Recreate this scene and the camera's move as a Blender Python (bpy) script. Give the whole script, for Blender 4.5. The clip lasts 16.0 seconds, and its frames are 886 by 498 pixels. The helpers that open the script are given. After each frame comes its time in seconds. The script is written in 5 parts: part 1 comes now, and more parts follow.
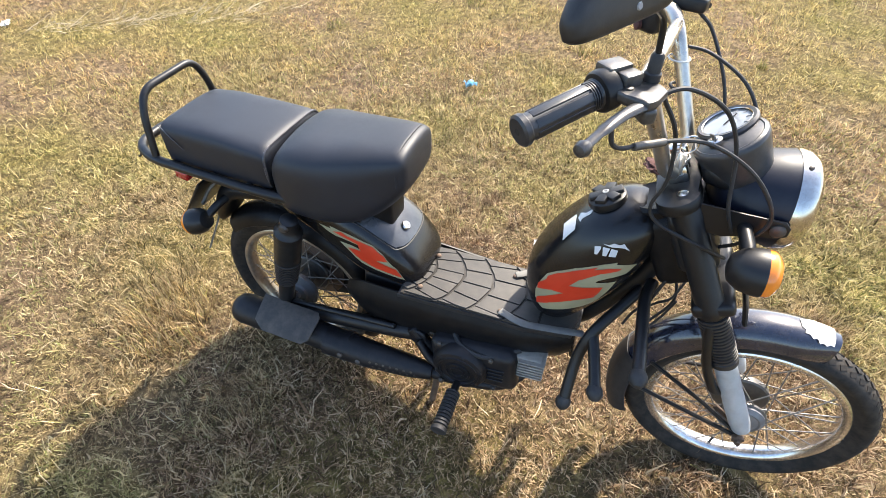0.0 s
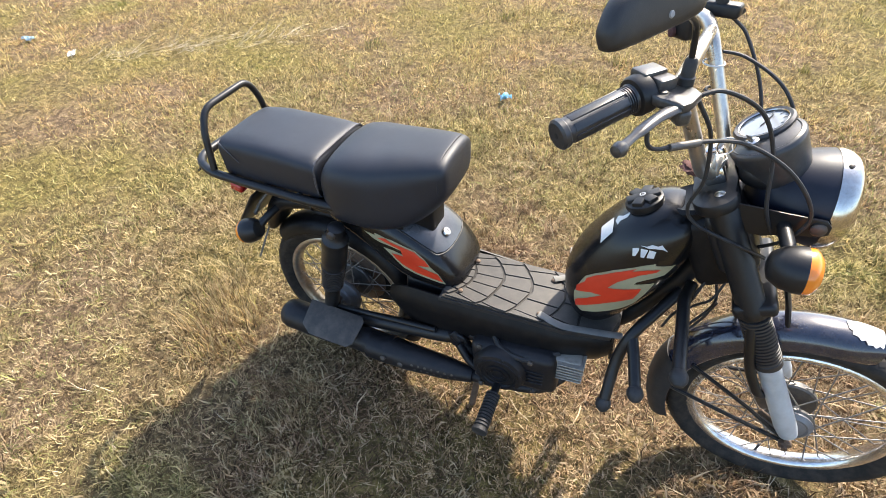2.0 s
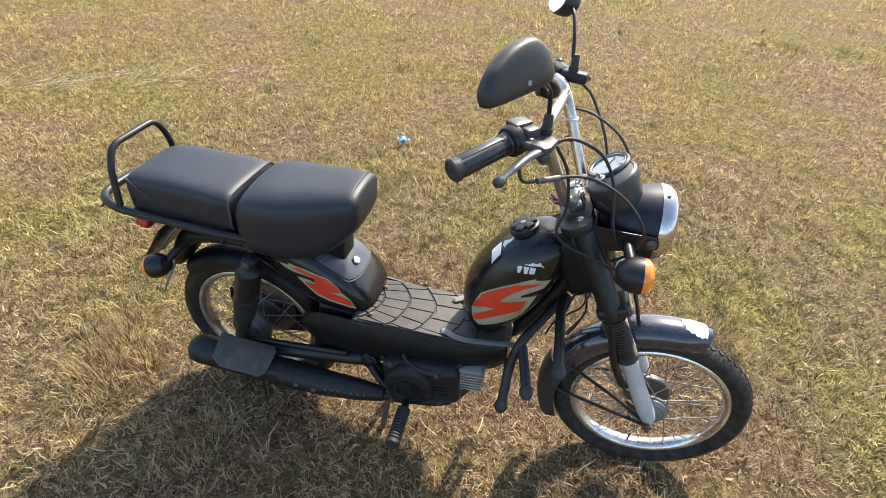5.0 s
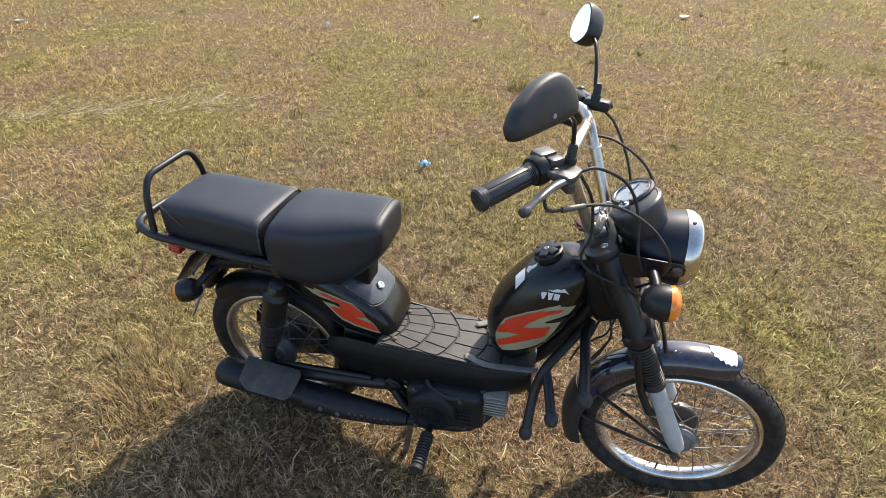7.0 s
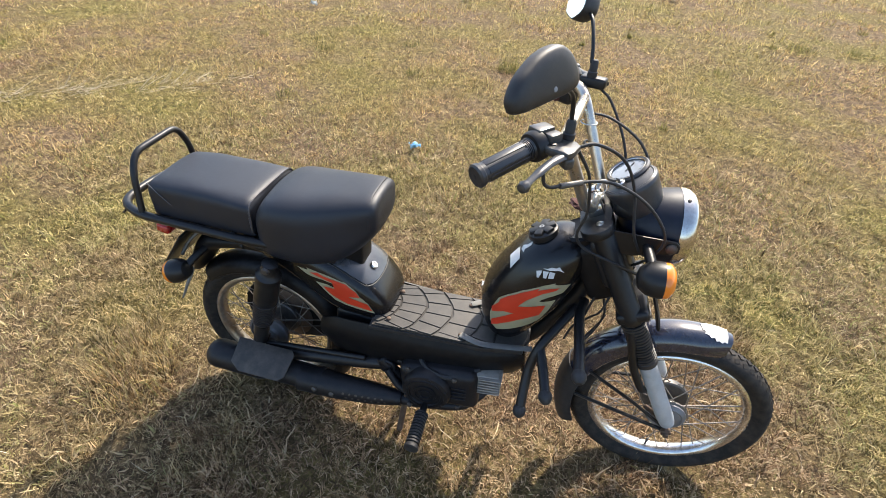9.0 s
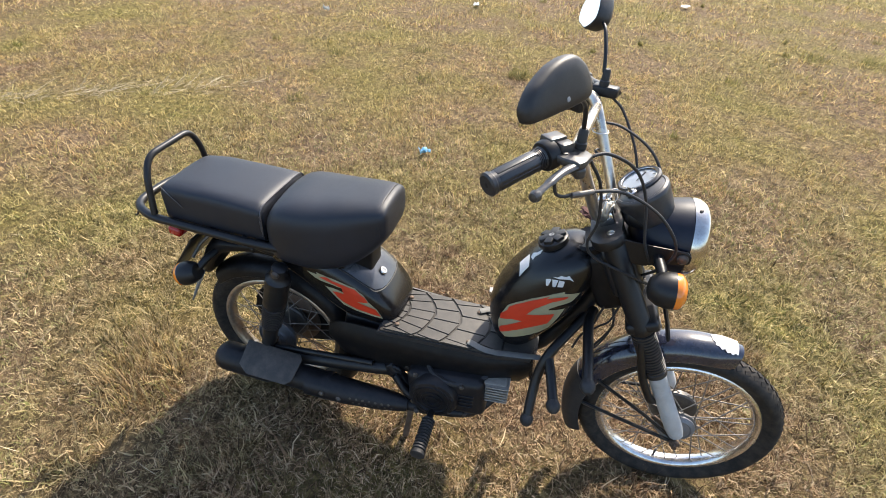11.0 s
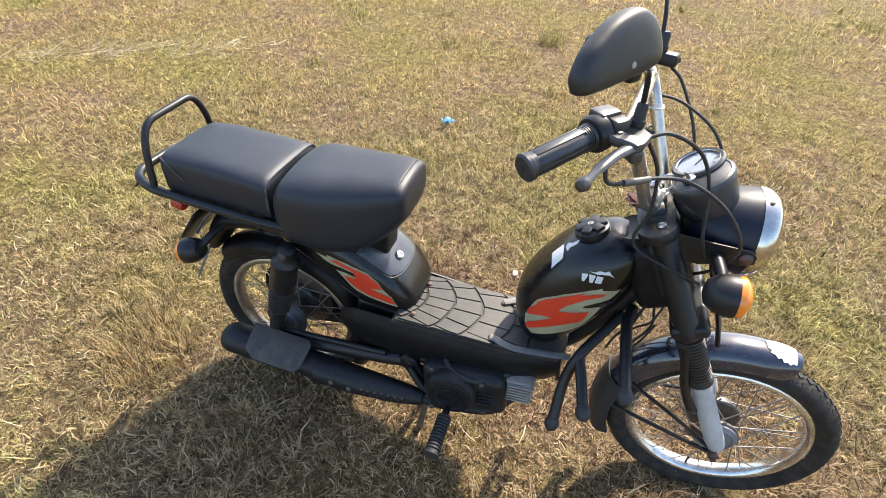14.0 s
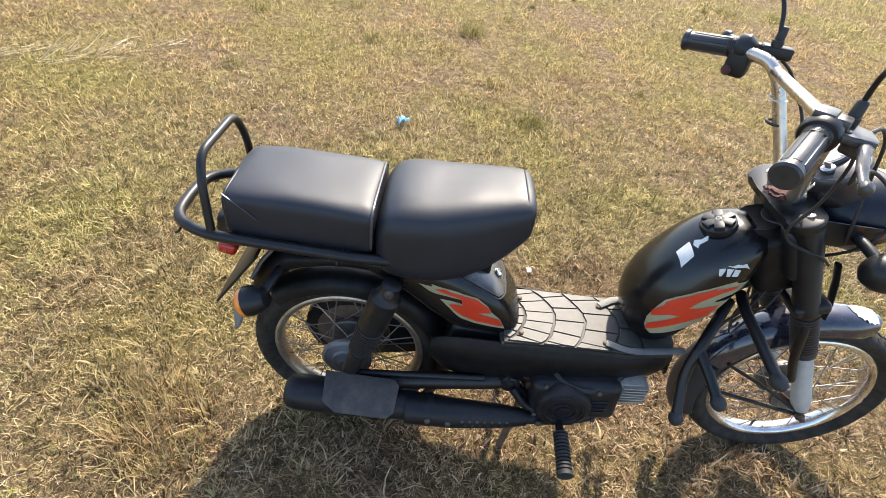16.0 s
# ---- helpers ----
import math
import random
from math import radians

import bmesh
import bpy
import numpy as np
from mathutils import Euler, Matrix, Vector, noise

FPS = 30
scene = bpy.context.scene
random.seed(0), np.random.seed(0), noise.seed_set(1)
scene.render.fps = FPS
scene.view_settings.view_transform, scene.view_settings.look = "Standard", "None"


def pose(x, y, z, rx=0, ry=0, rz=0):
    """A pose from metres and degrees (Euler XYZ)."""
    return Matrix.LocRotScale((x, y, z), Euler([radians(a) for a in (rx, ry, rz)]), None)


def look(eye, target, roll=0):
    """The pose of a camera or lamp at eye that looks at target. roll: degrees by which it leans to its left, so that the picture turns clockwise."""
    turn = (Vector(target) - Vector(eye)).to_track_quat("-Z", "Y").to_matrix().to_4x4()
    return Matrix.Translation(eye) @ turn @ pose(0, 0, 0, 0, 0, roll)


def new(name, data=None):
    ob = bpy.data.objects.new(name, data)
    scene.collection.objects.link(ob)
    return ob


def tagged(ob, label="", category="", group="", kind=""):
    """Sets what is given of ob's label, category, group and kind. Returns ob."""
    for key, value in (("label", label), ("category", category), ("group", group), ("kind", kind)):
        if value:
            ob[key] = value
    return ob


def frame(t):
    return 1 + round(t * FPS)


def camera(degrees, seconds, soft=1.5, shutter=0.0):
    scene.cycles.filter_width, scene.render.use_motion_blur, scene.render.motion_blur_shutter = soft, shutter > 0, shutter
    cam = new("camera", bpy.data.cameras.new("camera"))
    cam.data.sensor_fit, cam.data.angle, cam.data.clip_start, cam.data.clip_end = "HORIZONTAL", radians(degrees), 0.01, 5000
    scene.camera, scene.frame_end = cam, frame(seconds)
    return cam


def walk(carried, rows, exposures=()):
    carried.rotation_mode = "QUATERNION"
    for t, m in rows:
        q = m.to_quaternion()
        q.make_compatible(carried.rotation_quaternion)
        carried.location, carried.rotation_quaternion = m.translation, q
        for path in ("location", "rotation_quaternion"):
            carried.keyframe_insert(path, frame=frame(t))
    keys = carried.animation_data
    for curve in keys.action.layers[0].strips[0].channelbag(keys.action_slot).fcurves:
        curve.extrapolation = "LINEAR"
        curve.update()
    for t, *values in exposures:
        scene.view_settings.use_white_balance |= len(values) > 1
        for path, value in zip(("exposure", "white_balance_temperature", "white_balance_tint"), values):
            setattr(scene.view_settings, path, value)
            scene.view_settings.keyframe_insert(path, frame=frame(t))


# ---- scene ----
cam = camera(83.1, 16.0, soft=0.75)
PATH = [
    (0, (0.23, -0.76, 1.385), (-0.28, 0.538, -0.05), -0.8),
    (0.5, (0.23, -0.762, 1.389), (-0.302, 0.536, -0.036), -1.6),
    (1, (0.234, -0.77, 1.383), (-0.331, 0.494, -0.06), -2.3),
    (1.5, (0.243, -0.782, 1.389), (-0.375, 0.471, -0.043), -4.1),
    (2, (0.234, -0.807, 1.401), (-0.415, 0.476, 0.011), -5.0),
    (2.5, (0.195, -0.88, 1.454), (-0.474, 0.497, 0.166), -2.9),
    (3, (0.18, -0.973, 1.497), (-0.59, 0.389, 0.251), -2.9),
    (3.5, (0.176, -0.975, 1.476), (-0.464, 0.411, 0.185), 1.3),
    (4, (0.203, -0.962, 1.473), (-0.202, 0.529, 0.202), 4.1),
    (4.2, (0.23, -0.952, 1.471), (-0.076, 0.559, 0.197), 4.3),
    (6.3, (0.269, -0.924, 1.462), (-0.07, 0.596, 0.207), 2.2),
    (6.5, (0.267, -0.928, 1.473), (-0.084, 0.609, 0.242), 2.3),
    (7, (0.247, -0.934, 1.484), (-0.148, 0.606, 0.271), 1.6),
    (7.5, (0.244, -0.945, 1.482), (-0.133, 0.589, 0.255), 1.7),
    (8, (0.245, -0.949, 1.48), (-0.12, 0.589, 0.255), 1.4),
    (8.5, (0.245, -0.943, 1.469), (-0.081, 0.567, 0.198), 2.0),
    (9, (0.232, -0.942, 1.468), (-0.105, 0.575, 0.209), 2.7),
    (9.2, (0.23, -0.94, 1.467), (-0.12, 0.571, 0.205), 2.1),
    (11.3, (0.226, -0.941, 1.473), (-0.144, 0.585, 0.235), 2.9),
    (11.5, (0.232, -0.947, 1.472), (-0.139, 0.586, 0.242), 2.4),
    (12, (0.227, -0.927, 1.472), (-0.202, 0.591, 0.242), 2.6),
    (12.5, (0.262, -0.856, 1.455), (-0.196, 0.598, 0.16), 0.6),
    (13, (0.3, -0.786, 1.443), (-0.225, 0.612, 0.112), -1.0),
    (13.5, (0.293, -0.752, 1.403), (-0.265, 0.539, -0.019), -2.1),
    (14, (0.187, -0.827, 1.418), (-0.229, 0.6, 0.08), 2.9),
    (14.5, (0.034, -0.944, 1.443), (-0.231, 0.571, 0.165), 5.6),
    (15, (-0.088, -0.938, 1.408), (-0.32, 0.575, 0.121), 6.8),
    (15.5, (-0.262, -0.841, 1.372), (-0.437, 0.653, 0.053), 4.1),
    (16, (-0.341, -0.817, 1.368), (-0.293, 0.675, 0.037), 7.8),
]
EXPOSURES = [(0, 1.72), (2, 1.65), (2.5, 1.56), (3, 1.2), (3.5, 1.21), (4, 1.4), (6.5, 1.29), (7, 1.11), (7.5, 1.02), (8.5, 1.15), (9, 1.29), (11.5, 1.21), (12, 1.17), (13, 1.39), (14, 1.55), (15, 1.51), (16, 1.57)]
walk(cam, [(t, look(eye, target, roll)) for t, eye, target, roll in PATH], EXPOSURES)

# ---- light ----
world = bpy.data.worlds.new("sky")
scene.world = world
world.use_nodes = True
wn = world.node_tree.nodes
sky = wn.new("ShaderNodeTexSky")
sky.sky_type = "NISHITA"
sky.sun_disc = False
SUN = Vector((0.27, 0.92, 0.98)).normalized()
sky.sun_elevation = math.asin(SUN.z)
sky.sun_rotation = math.atan2(SUN.x, SUN.y)
sky.air_density, sky.dust_density, sky.ozone_density = 1.0, 1.8, 1.2
wn["Background"].inputs["Strength"].default_value = 0.15
world.node_tree.links.new(sky.outputs[0], wn["Background"].inputs["Color"])
sun_data = bpy.data.lights.new("sun", "SUN")
sun_data.energy, sun_data.angle, sun_data.color = 3.9, radians(1.4), (1.0, 0.90, 0.76)
sun = new("sun", sun_data)
sun.matrix_world = look(SUN * 30, (0, 0, 0))


# ---- materials ----
def material(name, build):
    m = bpy.data.materials.new(name)
    m.use_nodes = True
    build(m.node_tree, m.node_tree.nodes["Principled BSDF"])
    return m


def add(nt, kind, **inputs):
    n = nt.nodes.new(kind)
    for key, value in inputs.items():
        n.inputs[key.replace("_", " ")].default_value = value
    return n


def ramp(nt, fac, stops):
    r = nt.nodes.new("ShaderNodeValToRGB")
    r.color_ramp.elements[0].position, r.color_ramp.elements[0].color = stops[0][0], (*stops[0][1], 1)
    r.color_ramp.elements[1].position, r.color_ramp.elements[1].color = stops[-1][0], (*stops[-1][1], 1)
    for p, c in stops[1:-1]:
        r.color_ramp.elements.new(p).color = (*c, 1)
    nt.links.new(fac, r.inputs[0])
    return r.outputs[0]


def worn(name, base, rough, metal=0.0, gloss=0.5, dust=0.0, grain=400.0, bump=0.05, blotch=9.0, spread=0.25, coat=0.0, dust_colour=(0.30, 0.25, 0.18)):
    """Paint, rubber, vinyl or metal with uneven gloss, fine relief and a film of dust in blotches."""
    def build(nt, p):
        co = nt.nodes.new("ShaderNodeTexCoord")
        big = add(nt, "ShaderNodeTexNoise", Scale=blotch, Detail=6.0, Roughness=0.65)
        fine = add(nt, "ShaderNodeTexNoise", Scale=grain, Detail=3.0)
        nt.links.new(co.outputs["Object"], big.inputs["Vector"])
        nt.links.new(co.outputs["Object"], fine.inputs["Vector"])
        dark = tuple(c * (1 - spread) for c in base)
        light = tuple(min(1, c * (1 + spread)) for c in base)
        col = ramp(nt, big.outputs["Fac"], [(0.3, dark), (0.7, light)])
        if dust:
            mid = add(nt, "ShaderNodeTexNoise", Scale=blotch * 5, Detail=8.0, Roughness=0.7)
            nt.links.new(co.outputs["Object"], mid.inputs["Vector"])
            amount = ramp(nt, mid.outputs["Fac"], [(0.42, (0, 0, 0)), (0.8, (dust, dust, dust))])
            mix = nt.nodes.new("ShaderNodeMixRGB")
            nt.links.new(amount, mix.inputs[0])
            nt.links.new(col, mix.inputs[1])
            mix.inputs[2].default_value = (*dust_colour, 1)
            col = mix.outputs[0]
        nt.links.new(col, p.inputs["Base Color"])
        r = nt.nodes.new("ShaderNodeMapRange")
        r.inputs["To Min"].default_value, r.inputs["To Max"].default_value = max(0.02, rough - 0.10), min(1, rough + 0.12)
        nt.links.new(big.outputs["Fac"], r.inputs["Value"])
        nt.links.new(r.outputs[0], p.inputs["Roughness"])
        p.inputs["Metallic"].default_value = metal
        p.inputs["Specular IOR Level"].default_value = gloss
        p.inputs["Coat Weight"].default_value = coat
        p.inputs["Coat Roughness"].default_value = 0.08
        if bump:
            b = add(nt, "ShaderNodeBump", Strength=bump, Distance=0.002)
            nt.links.new(fine.outputs["Fac"], b.inputs["Height"])
            nt.links.new(b.outputs[0], p.inputs["Normal"])
    return material(name, build)


black_paint = worn("black_paint", (0.005, 0.005, 0.006), 0.22, dust=0.025, gloss=0.42, grain=900, bump=0.02)
blue_black_paint = worn("blue_black_paint", (0.012, 0.015, 0.030), 0.16, dust=0.10, grain=900, bump=0.015, coat=0.8)
lamp_paint = worn("dull_blue_black_paint", (0.007, 0.009, 0.018), 0.40, gloss=0.35, dust=0.06, grain=900, bump=0.03, dust_colour=(0.10, 0.10, 0.11))
# the blue-grey base holds the sky's sheen on the tool lid, under real dust
lid_sheen_paint = worn("dusty_black_paint_with_sky_sheen", (0.042, 0.046, 0.054), 0.24, gloss=0.6, dust=0.20, grain=700, bump=0.03, dust_colour=(0.12, 0.115, 0.11))
spoke_steel = worn("dull_spoke_steel", (0.22, 0.20, 0.18), 0.5, metal=0.7, dust=0.4, grain=300, bump=0.05, blotch=30, dust_colour=(0.10, 0.07, 0.05))
dull_black = worn("dull_black_paint", (0.005, 0.005, 0.006), 0.42, dust=0.04, grain=600, bump=0.05, gloss=0.20)
grey_mark = worn("grey_print", (0.25, 0.25, 0.25), 0.5, grain=600, bump=0.02, spread=0.1)
satin_black = worn("satin_black_metal", (0.008, 0.008, 0.009), 0.38, gloss=0.38, dust=0.03, grain=500, bump=0.06)
sooty_metal = worn("sooty_black_metal", (0.009, 0.009, 0.011), 0.46, gloss=0.34, dust=0.12, grain=300, bump=0.14, dust_colour=(0.11, 0.085, 0.065))
vinyl = worn("black_vinyl", (0.008, 0.010, 0.016), 0.50, gloss=0.52, dust=0.05, grain=1400, bump=0.12, blotch=6, dust_colour=(0.10, 0.10, 0.11))
piping_vinyl = worn("shiny_black_piping", (0.05, 0.05, 0.055), 0.25, grain=900)
dark_steel = worn("dusty_dark_steel", (0.055, 0.048, 0.042), 0.5, metal=0.3, dust=0.5, grain=400, bump=0.06, blotch=7, dust_colour=(0.19, 0.15, 0.11))
cast_grey = worn("dull_cast_alloy", (0.20, 0.195, 0.19), 0.38, metal=0.75, dust=0.45, grain=500, bump=0.08, dust_colour=(0.14, 0.12, 0.10))
lever_alloy = worn("worn_black_lever_paint", (0.030, 0.028, 0.027), 0.34, gloss=0.6, dust=0.35, grain=500, bump=0.06, blotch=22, dust_colour=(0.16, 0.14, 0.12))
cast_warm = worn("grimy_cast_alloy", (0.36, 0.33, 0.285), 0.55, metal=0.5, dust=0.45, grain=400, bump=0.1, dust_colour=(0.17, 0.135, 0.095))
flap_rubber = worn("weathered_grey_rubber", (0.13, 0.13, 0.122), 0.7, dust=0.3, grain=350, bump=0.15)
piping_grey = worn("grey_piping", (0.30, 0.30, 0.32), 0.35, grain=900)
rubber = worn("black_rubber", (0.016, 0.016, 0.017), 0.60, dust=0.18, grain=350, bump=0.15, dust_colour=(0.13, 0.11, 0.09))
tyre_rubber = worn("tyre_rubber", (0.013, 0.012, 0.011), 0.72, gloss=0.3, dust=0.40, grain=260, bump=0.2, blotch=6, dust_colour=(0.13, 0.10, 0.072))
grip_rubber = worn("worn_grip_rubber", (0.020, 0.021, 0.024), 0.36, gloss=0.6, dust=0.12, grain=700, bump=0.10, dust_colour=(0.13, 0.12, 0.11))
bar_chrome = worn("dusty_chrome_tube", (0.60, 0.55, 0.48), 0.28, metal=0.9, dust=0.6, grain=260, bump=0.05, blotch=12, dust_colour=(0.40, 0.33, 0.25))
clock_plastic = worn("weathered_grey_black_plastic", (0.030, 0.030, 0.032), 0.36, gloss=0.55, dust=0.3, grain=700, bump=0.08, dust_colour=(0.14, 0.13, 0.12))
plate_alloy = worn("grey_brake_plate_alloy", (0.17, 0.175, 0.185), 0.45, metal=0.35, dust=0.45, grain=400, bump=0.1, blotch=12, dust_colour=(0.12, 0.09, 0.07))
mat_rubber = worn("dusty_rubber_mat", (0.050, 0.046, 0.041), 0.48, gloss=0.26, dust=0.4, grain=500, bump=0.14, blotch=6, dust_colour=(0.125, 0.108, 0.088))
groove_rubber = worn("rubber_mat_groove", (0.036, 0.033, 0.029), 0.50, gloss=0.22, dust=0.4, grain=400, bump=0.14, dust_colour=(0.10, 0.085, 0.068))
plastic = worn("black_plastic", (0.009, 0.009, 0.010), 0.42, gloss=0.4, dust=0.05, grain=700, bump=0.08, dust_colour=(0.13, 0.12, 0.11))
gaiter_rubber = worn("dusty_gaiter_rubber", (0.018, 0.017, 0.017), 0.46, gloss=0.5, dust=0.22, grain=300, bump=0.10, dust_colour=(0.11, 0.09, 0.07))
matte_plastic = worn("matte_black_plastic", (0.016, 0.015, 0.015), 0.48, gloss=0.5, dust=0.15, grain=900, bump=0.12, dust_colour=(0.12, 0.10, 0.08))
chrome = worn("chrome", (0.60, 0.57, 0.53), 0.17, metal=1.0, dust=0.35, grain=200, bump=0.03, blotch=16, dust_colour=(0.34, 0.28, 0.21))
aluminium = worn("dull_aluminium", (0.58, 0.58, 0.57), 0.38, metal=0.9, dust=0.3, grain=500, bump=0.08, dust_colour=(0.28, 0.25, 0.21))
rim_metal = worn("weathered_chrome_rim", (0.66, 0.65, 0.64), 0.24, metal=0.95, dust=0.5, grain=300, bump=0.06, blotch=14, dust_colour=(0.30, 0.23, 0.16))
dull_rim = worn("dull_rusty_rim", (0.42, 0.38, 0.33), 0.36, metal=0.85, dust=0.7, grain=300, bump=0.08, blotch=12, dust_colour=(0.20, 0.13, 0.085))
hub_metal = worn("dusty_cast_aluminium", (0.10, 0.095, 0.09), 0.5, metal=0.6, dust=0.4, grain=400, bump=0.12)
silver_paint = worn("silver_grey_paint", (0.46, 0.49, 0.51), 0.36, metal=0.25, dust=0.2, grain=800, bump=0.03)
decal_red = worn("red_decal", (0.58, 0.040, 0.014), 0.38, grain=600, bump=0.02, spread=0.12)
decal_silver = worn("silver_gold_decal", (0.30, 0.285, 0.18), 0.4, grain=600, bump=0.02, spread=0.14)
white_mark = worn("white_print", (0.62, 0.62, 0.62), 0.5, grain=600, bump=0.02, spread=0.1)
white_sticker = worn("torn_white_paper", (0.66, 0.65, 0.62), 0.75, grain=300, bump=0.15, spread=0.14, blotch=40)
amber = worn("amber_plastic_lens", (0.85, 0.23, 0.02), 0.22, grain=300, bump=0.05, spread=0.15, coat=0.6)
red_lens = worn("red_plastic_lens", (0.36, 0.02, 0.015), 0.25, grain=300, bump=0.05, coat=0.5)
red_cloth = worn("faded_maroon_cloth", (0.085, 0.035, 0.030), 0.9, grain=500, bump=0.5, spread=0.45, blotch=60)
dial_face = worn("dial_face", (0.22, 0.23, 0.24), 0.3, grain=300, bump=0.0, coat=1.0)
rust = worn("rusty_steel", (0.10, 0.065, 0.045), 0.65, metal=0.4, dust=0.3, grain=300, bump=0.2)
blue_plastic = worn("blue_plastic_film", (0.22, 0.50, 0.72), 0.35, grain=200, bump=0.2, spread=0.35, blotch=60)
pale_plastic = worn("pale_blue_white_film", (0.52, 0.66, 0.70), 0.4, grain=200, bump=0.2, spread=0.3, blotch=40)
whitewash = worn("whitewashed_plaster", (0.74, 0.74, 0.75), 0.85, dust=0.15, grain=60, bump=0.2, blotch=1.5, spread=0.06)
grey_plaster = worn("grey_plaster", (0.34, 0.34, 0.36), 0.9, dust=0.2, grain=60, bump=0.25, blotch=2, spread=0.12)
white_plastic = worn("white_plastic_film", (0.60, 0.60, 0.57), 0.4, grain=200, bump=0.2, spread=0.2, blotch=60)


def glass_build(nt, p):
    p.inputs["Base Color"].default_value = (0.9, 0.92, 0.92, 1)
    p.inputs["Roughness"].default_value = 0.05
    p.inputs["Transmission Weight"].default_value = 1.0
    p.inputs["IOR"].default_value = 1.45


def mirror_build(nt, p):
    n = add(nt, "ShaderNodeTexNoise", Scale=30.0, Detail=4.0)
    nt.links.new(ramp(nt, n.outputs["Fac"], [(0.3, (0.88, 0.83, 0.76)), (0.7, (0.95, 0.90, 0.83))]), p.inputs["Base Color"])
    p.inputs["Metallic"].default_value = 1.0
    p.inputs["Roughness"].default_value = 0.03


clear_glass = material("clear_glass", glass_build)
mirror_glass = material("mirror_glass", mirror_build)


def field_tint(nt, co):
    """Wide patches over the field: 0 dry straw, 1 green."""
    a = add(nt, "ShaderNodeTexNoise", Scale=0.9, Detail=5.0, Roughness=0.6)
    nt.links.new(co, a.inputs["Vector"])
    return a.outputs["Fac"]


def ground_build(nt, p):
    co = nt.nodes.new("ShaderNodeTexCoord").outputs["Object"]
    wide = field_tint(nt, co)
    mid = add(nt, "ShaderNodeTexNoise", Scale=26.0, Detail=9.0, Roughness=0.75, Distortion=0.6)
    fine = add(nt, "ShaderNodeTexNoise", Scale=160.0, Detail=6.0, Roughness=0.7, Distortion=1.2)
    nt.links.new(co, mid.inputs["Vector"])
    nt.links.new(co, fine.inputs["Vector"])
    straw = ramp(nt, mid.outputs["Fac"], [(0.32, (0.036, 0.024, 0.016)), (0.5, (0.16, 0.112, 0.068)), (0.68, (0.42, 0.305, 0.180))])
    green = ramp(nt, mid.outputs["Fac"], [(0.32, (0.034, 0.027, 0.011)), (0.5, (0.16, 0.128, 0.045)), (0.68, (0.40, 0.32, 0.115))])
    mix = nt.nodes.new("ShaderNodeMixRGB")
    nt.links.new(ramp(nt, wide, [(0.40, (0, 0, 0)), (0.62, (1, 1, 1))]), mix.inputs[0])
    nt.links.new(straw, mix.inputs[1])
    nt.links.new(green, mix.inputs[2])
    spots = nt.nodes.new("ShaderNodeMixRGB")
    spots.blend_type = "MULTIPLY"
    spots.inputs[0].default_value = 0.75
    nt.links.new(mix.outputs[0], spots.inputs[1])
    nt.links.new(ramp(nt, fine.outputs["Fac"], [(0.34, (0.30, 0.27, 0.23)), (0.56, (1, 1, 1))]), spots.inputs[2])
    nt.links.new(spots.outputs[0], p.inputs["Base Color"])
    p.inputs["Roughness"].default_value = 0.95
    p.inputs["Specular IOR Level"].default_value = 0.1
    b = add(nt, "ShaderNodeBump", Strength=0.9, Distance=0.03)
    nt.links.new(mid.outputs["Fac"], b.inputs["Height"])
    nt.links.new(b.outputs[0], p.inputs["Normal"])


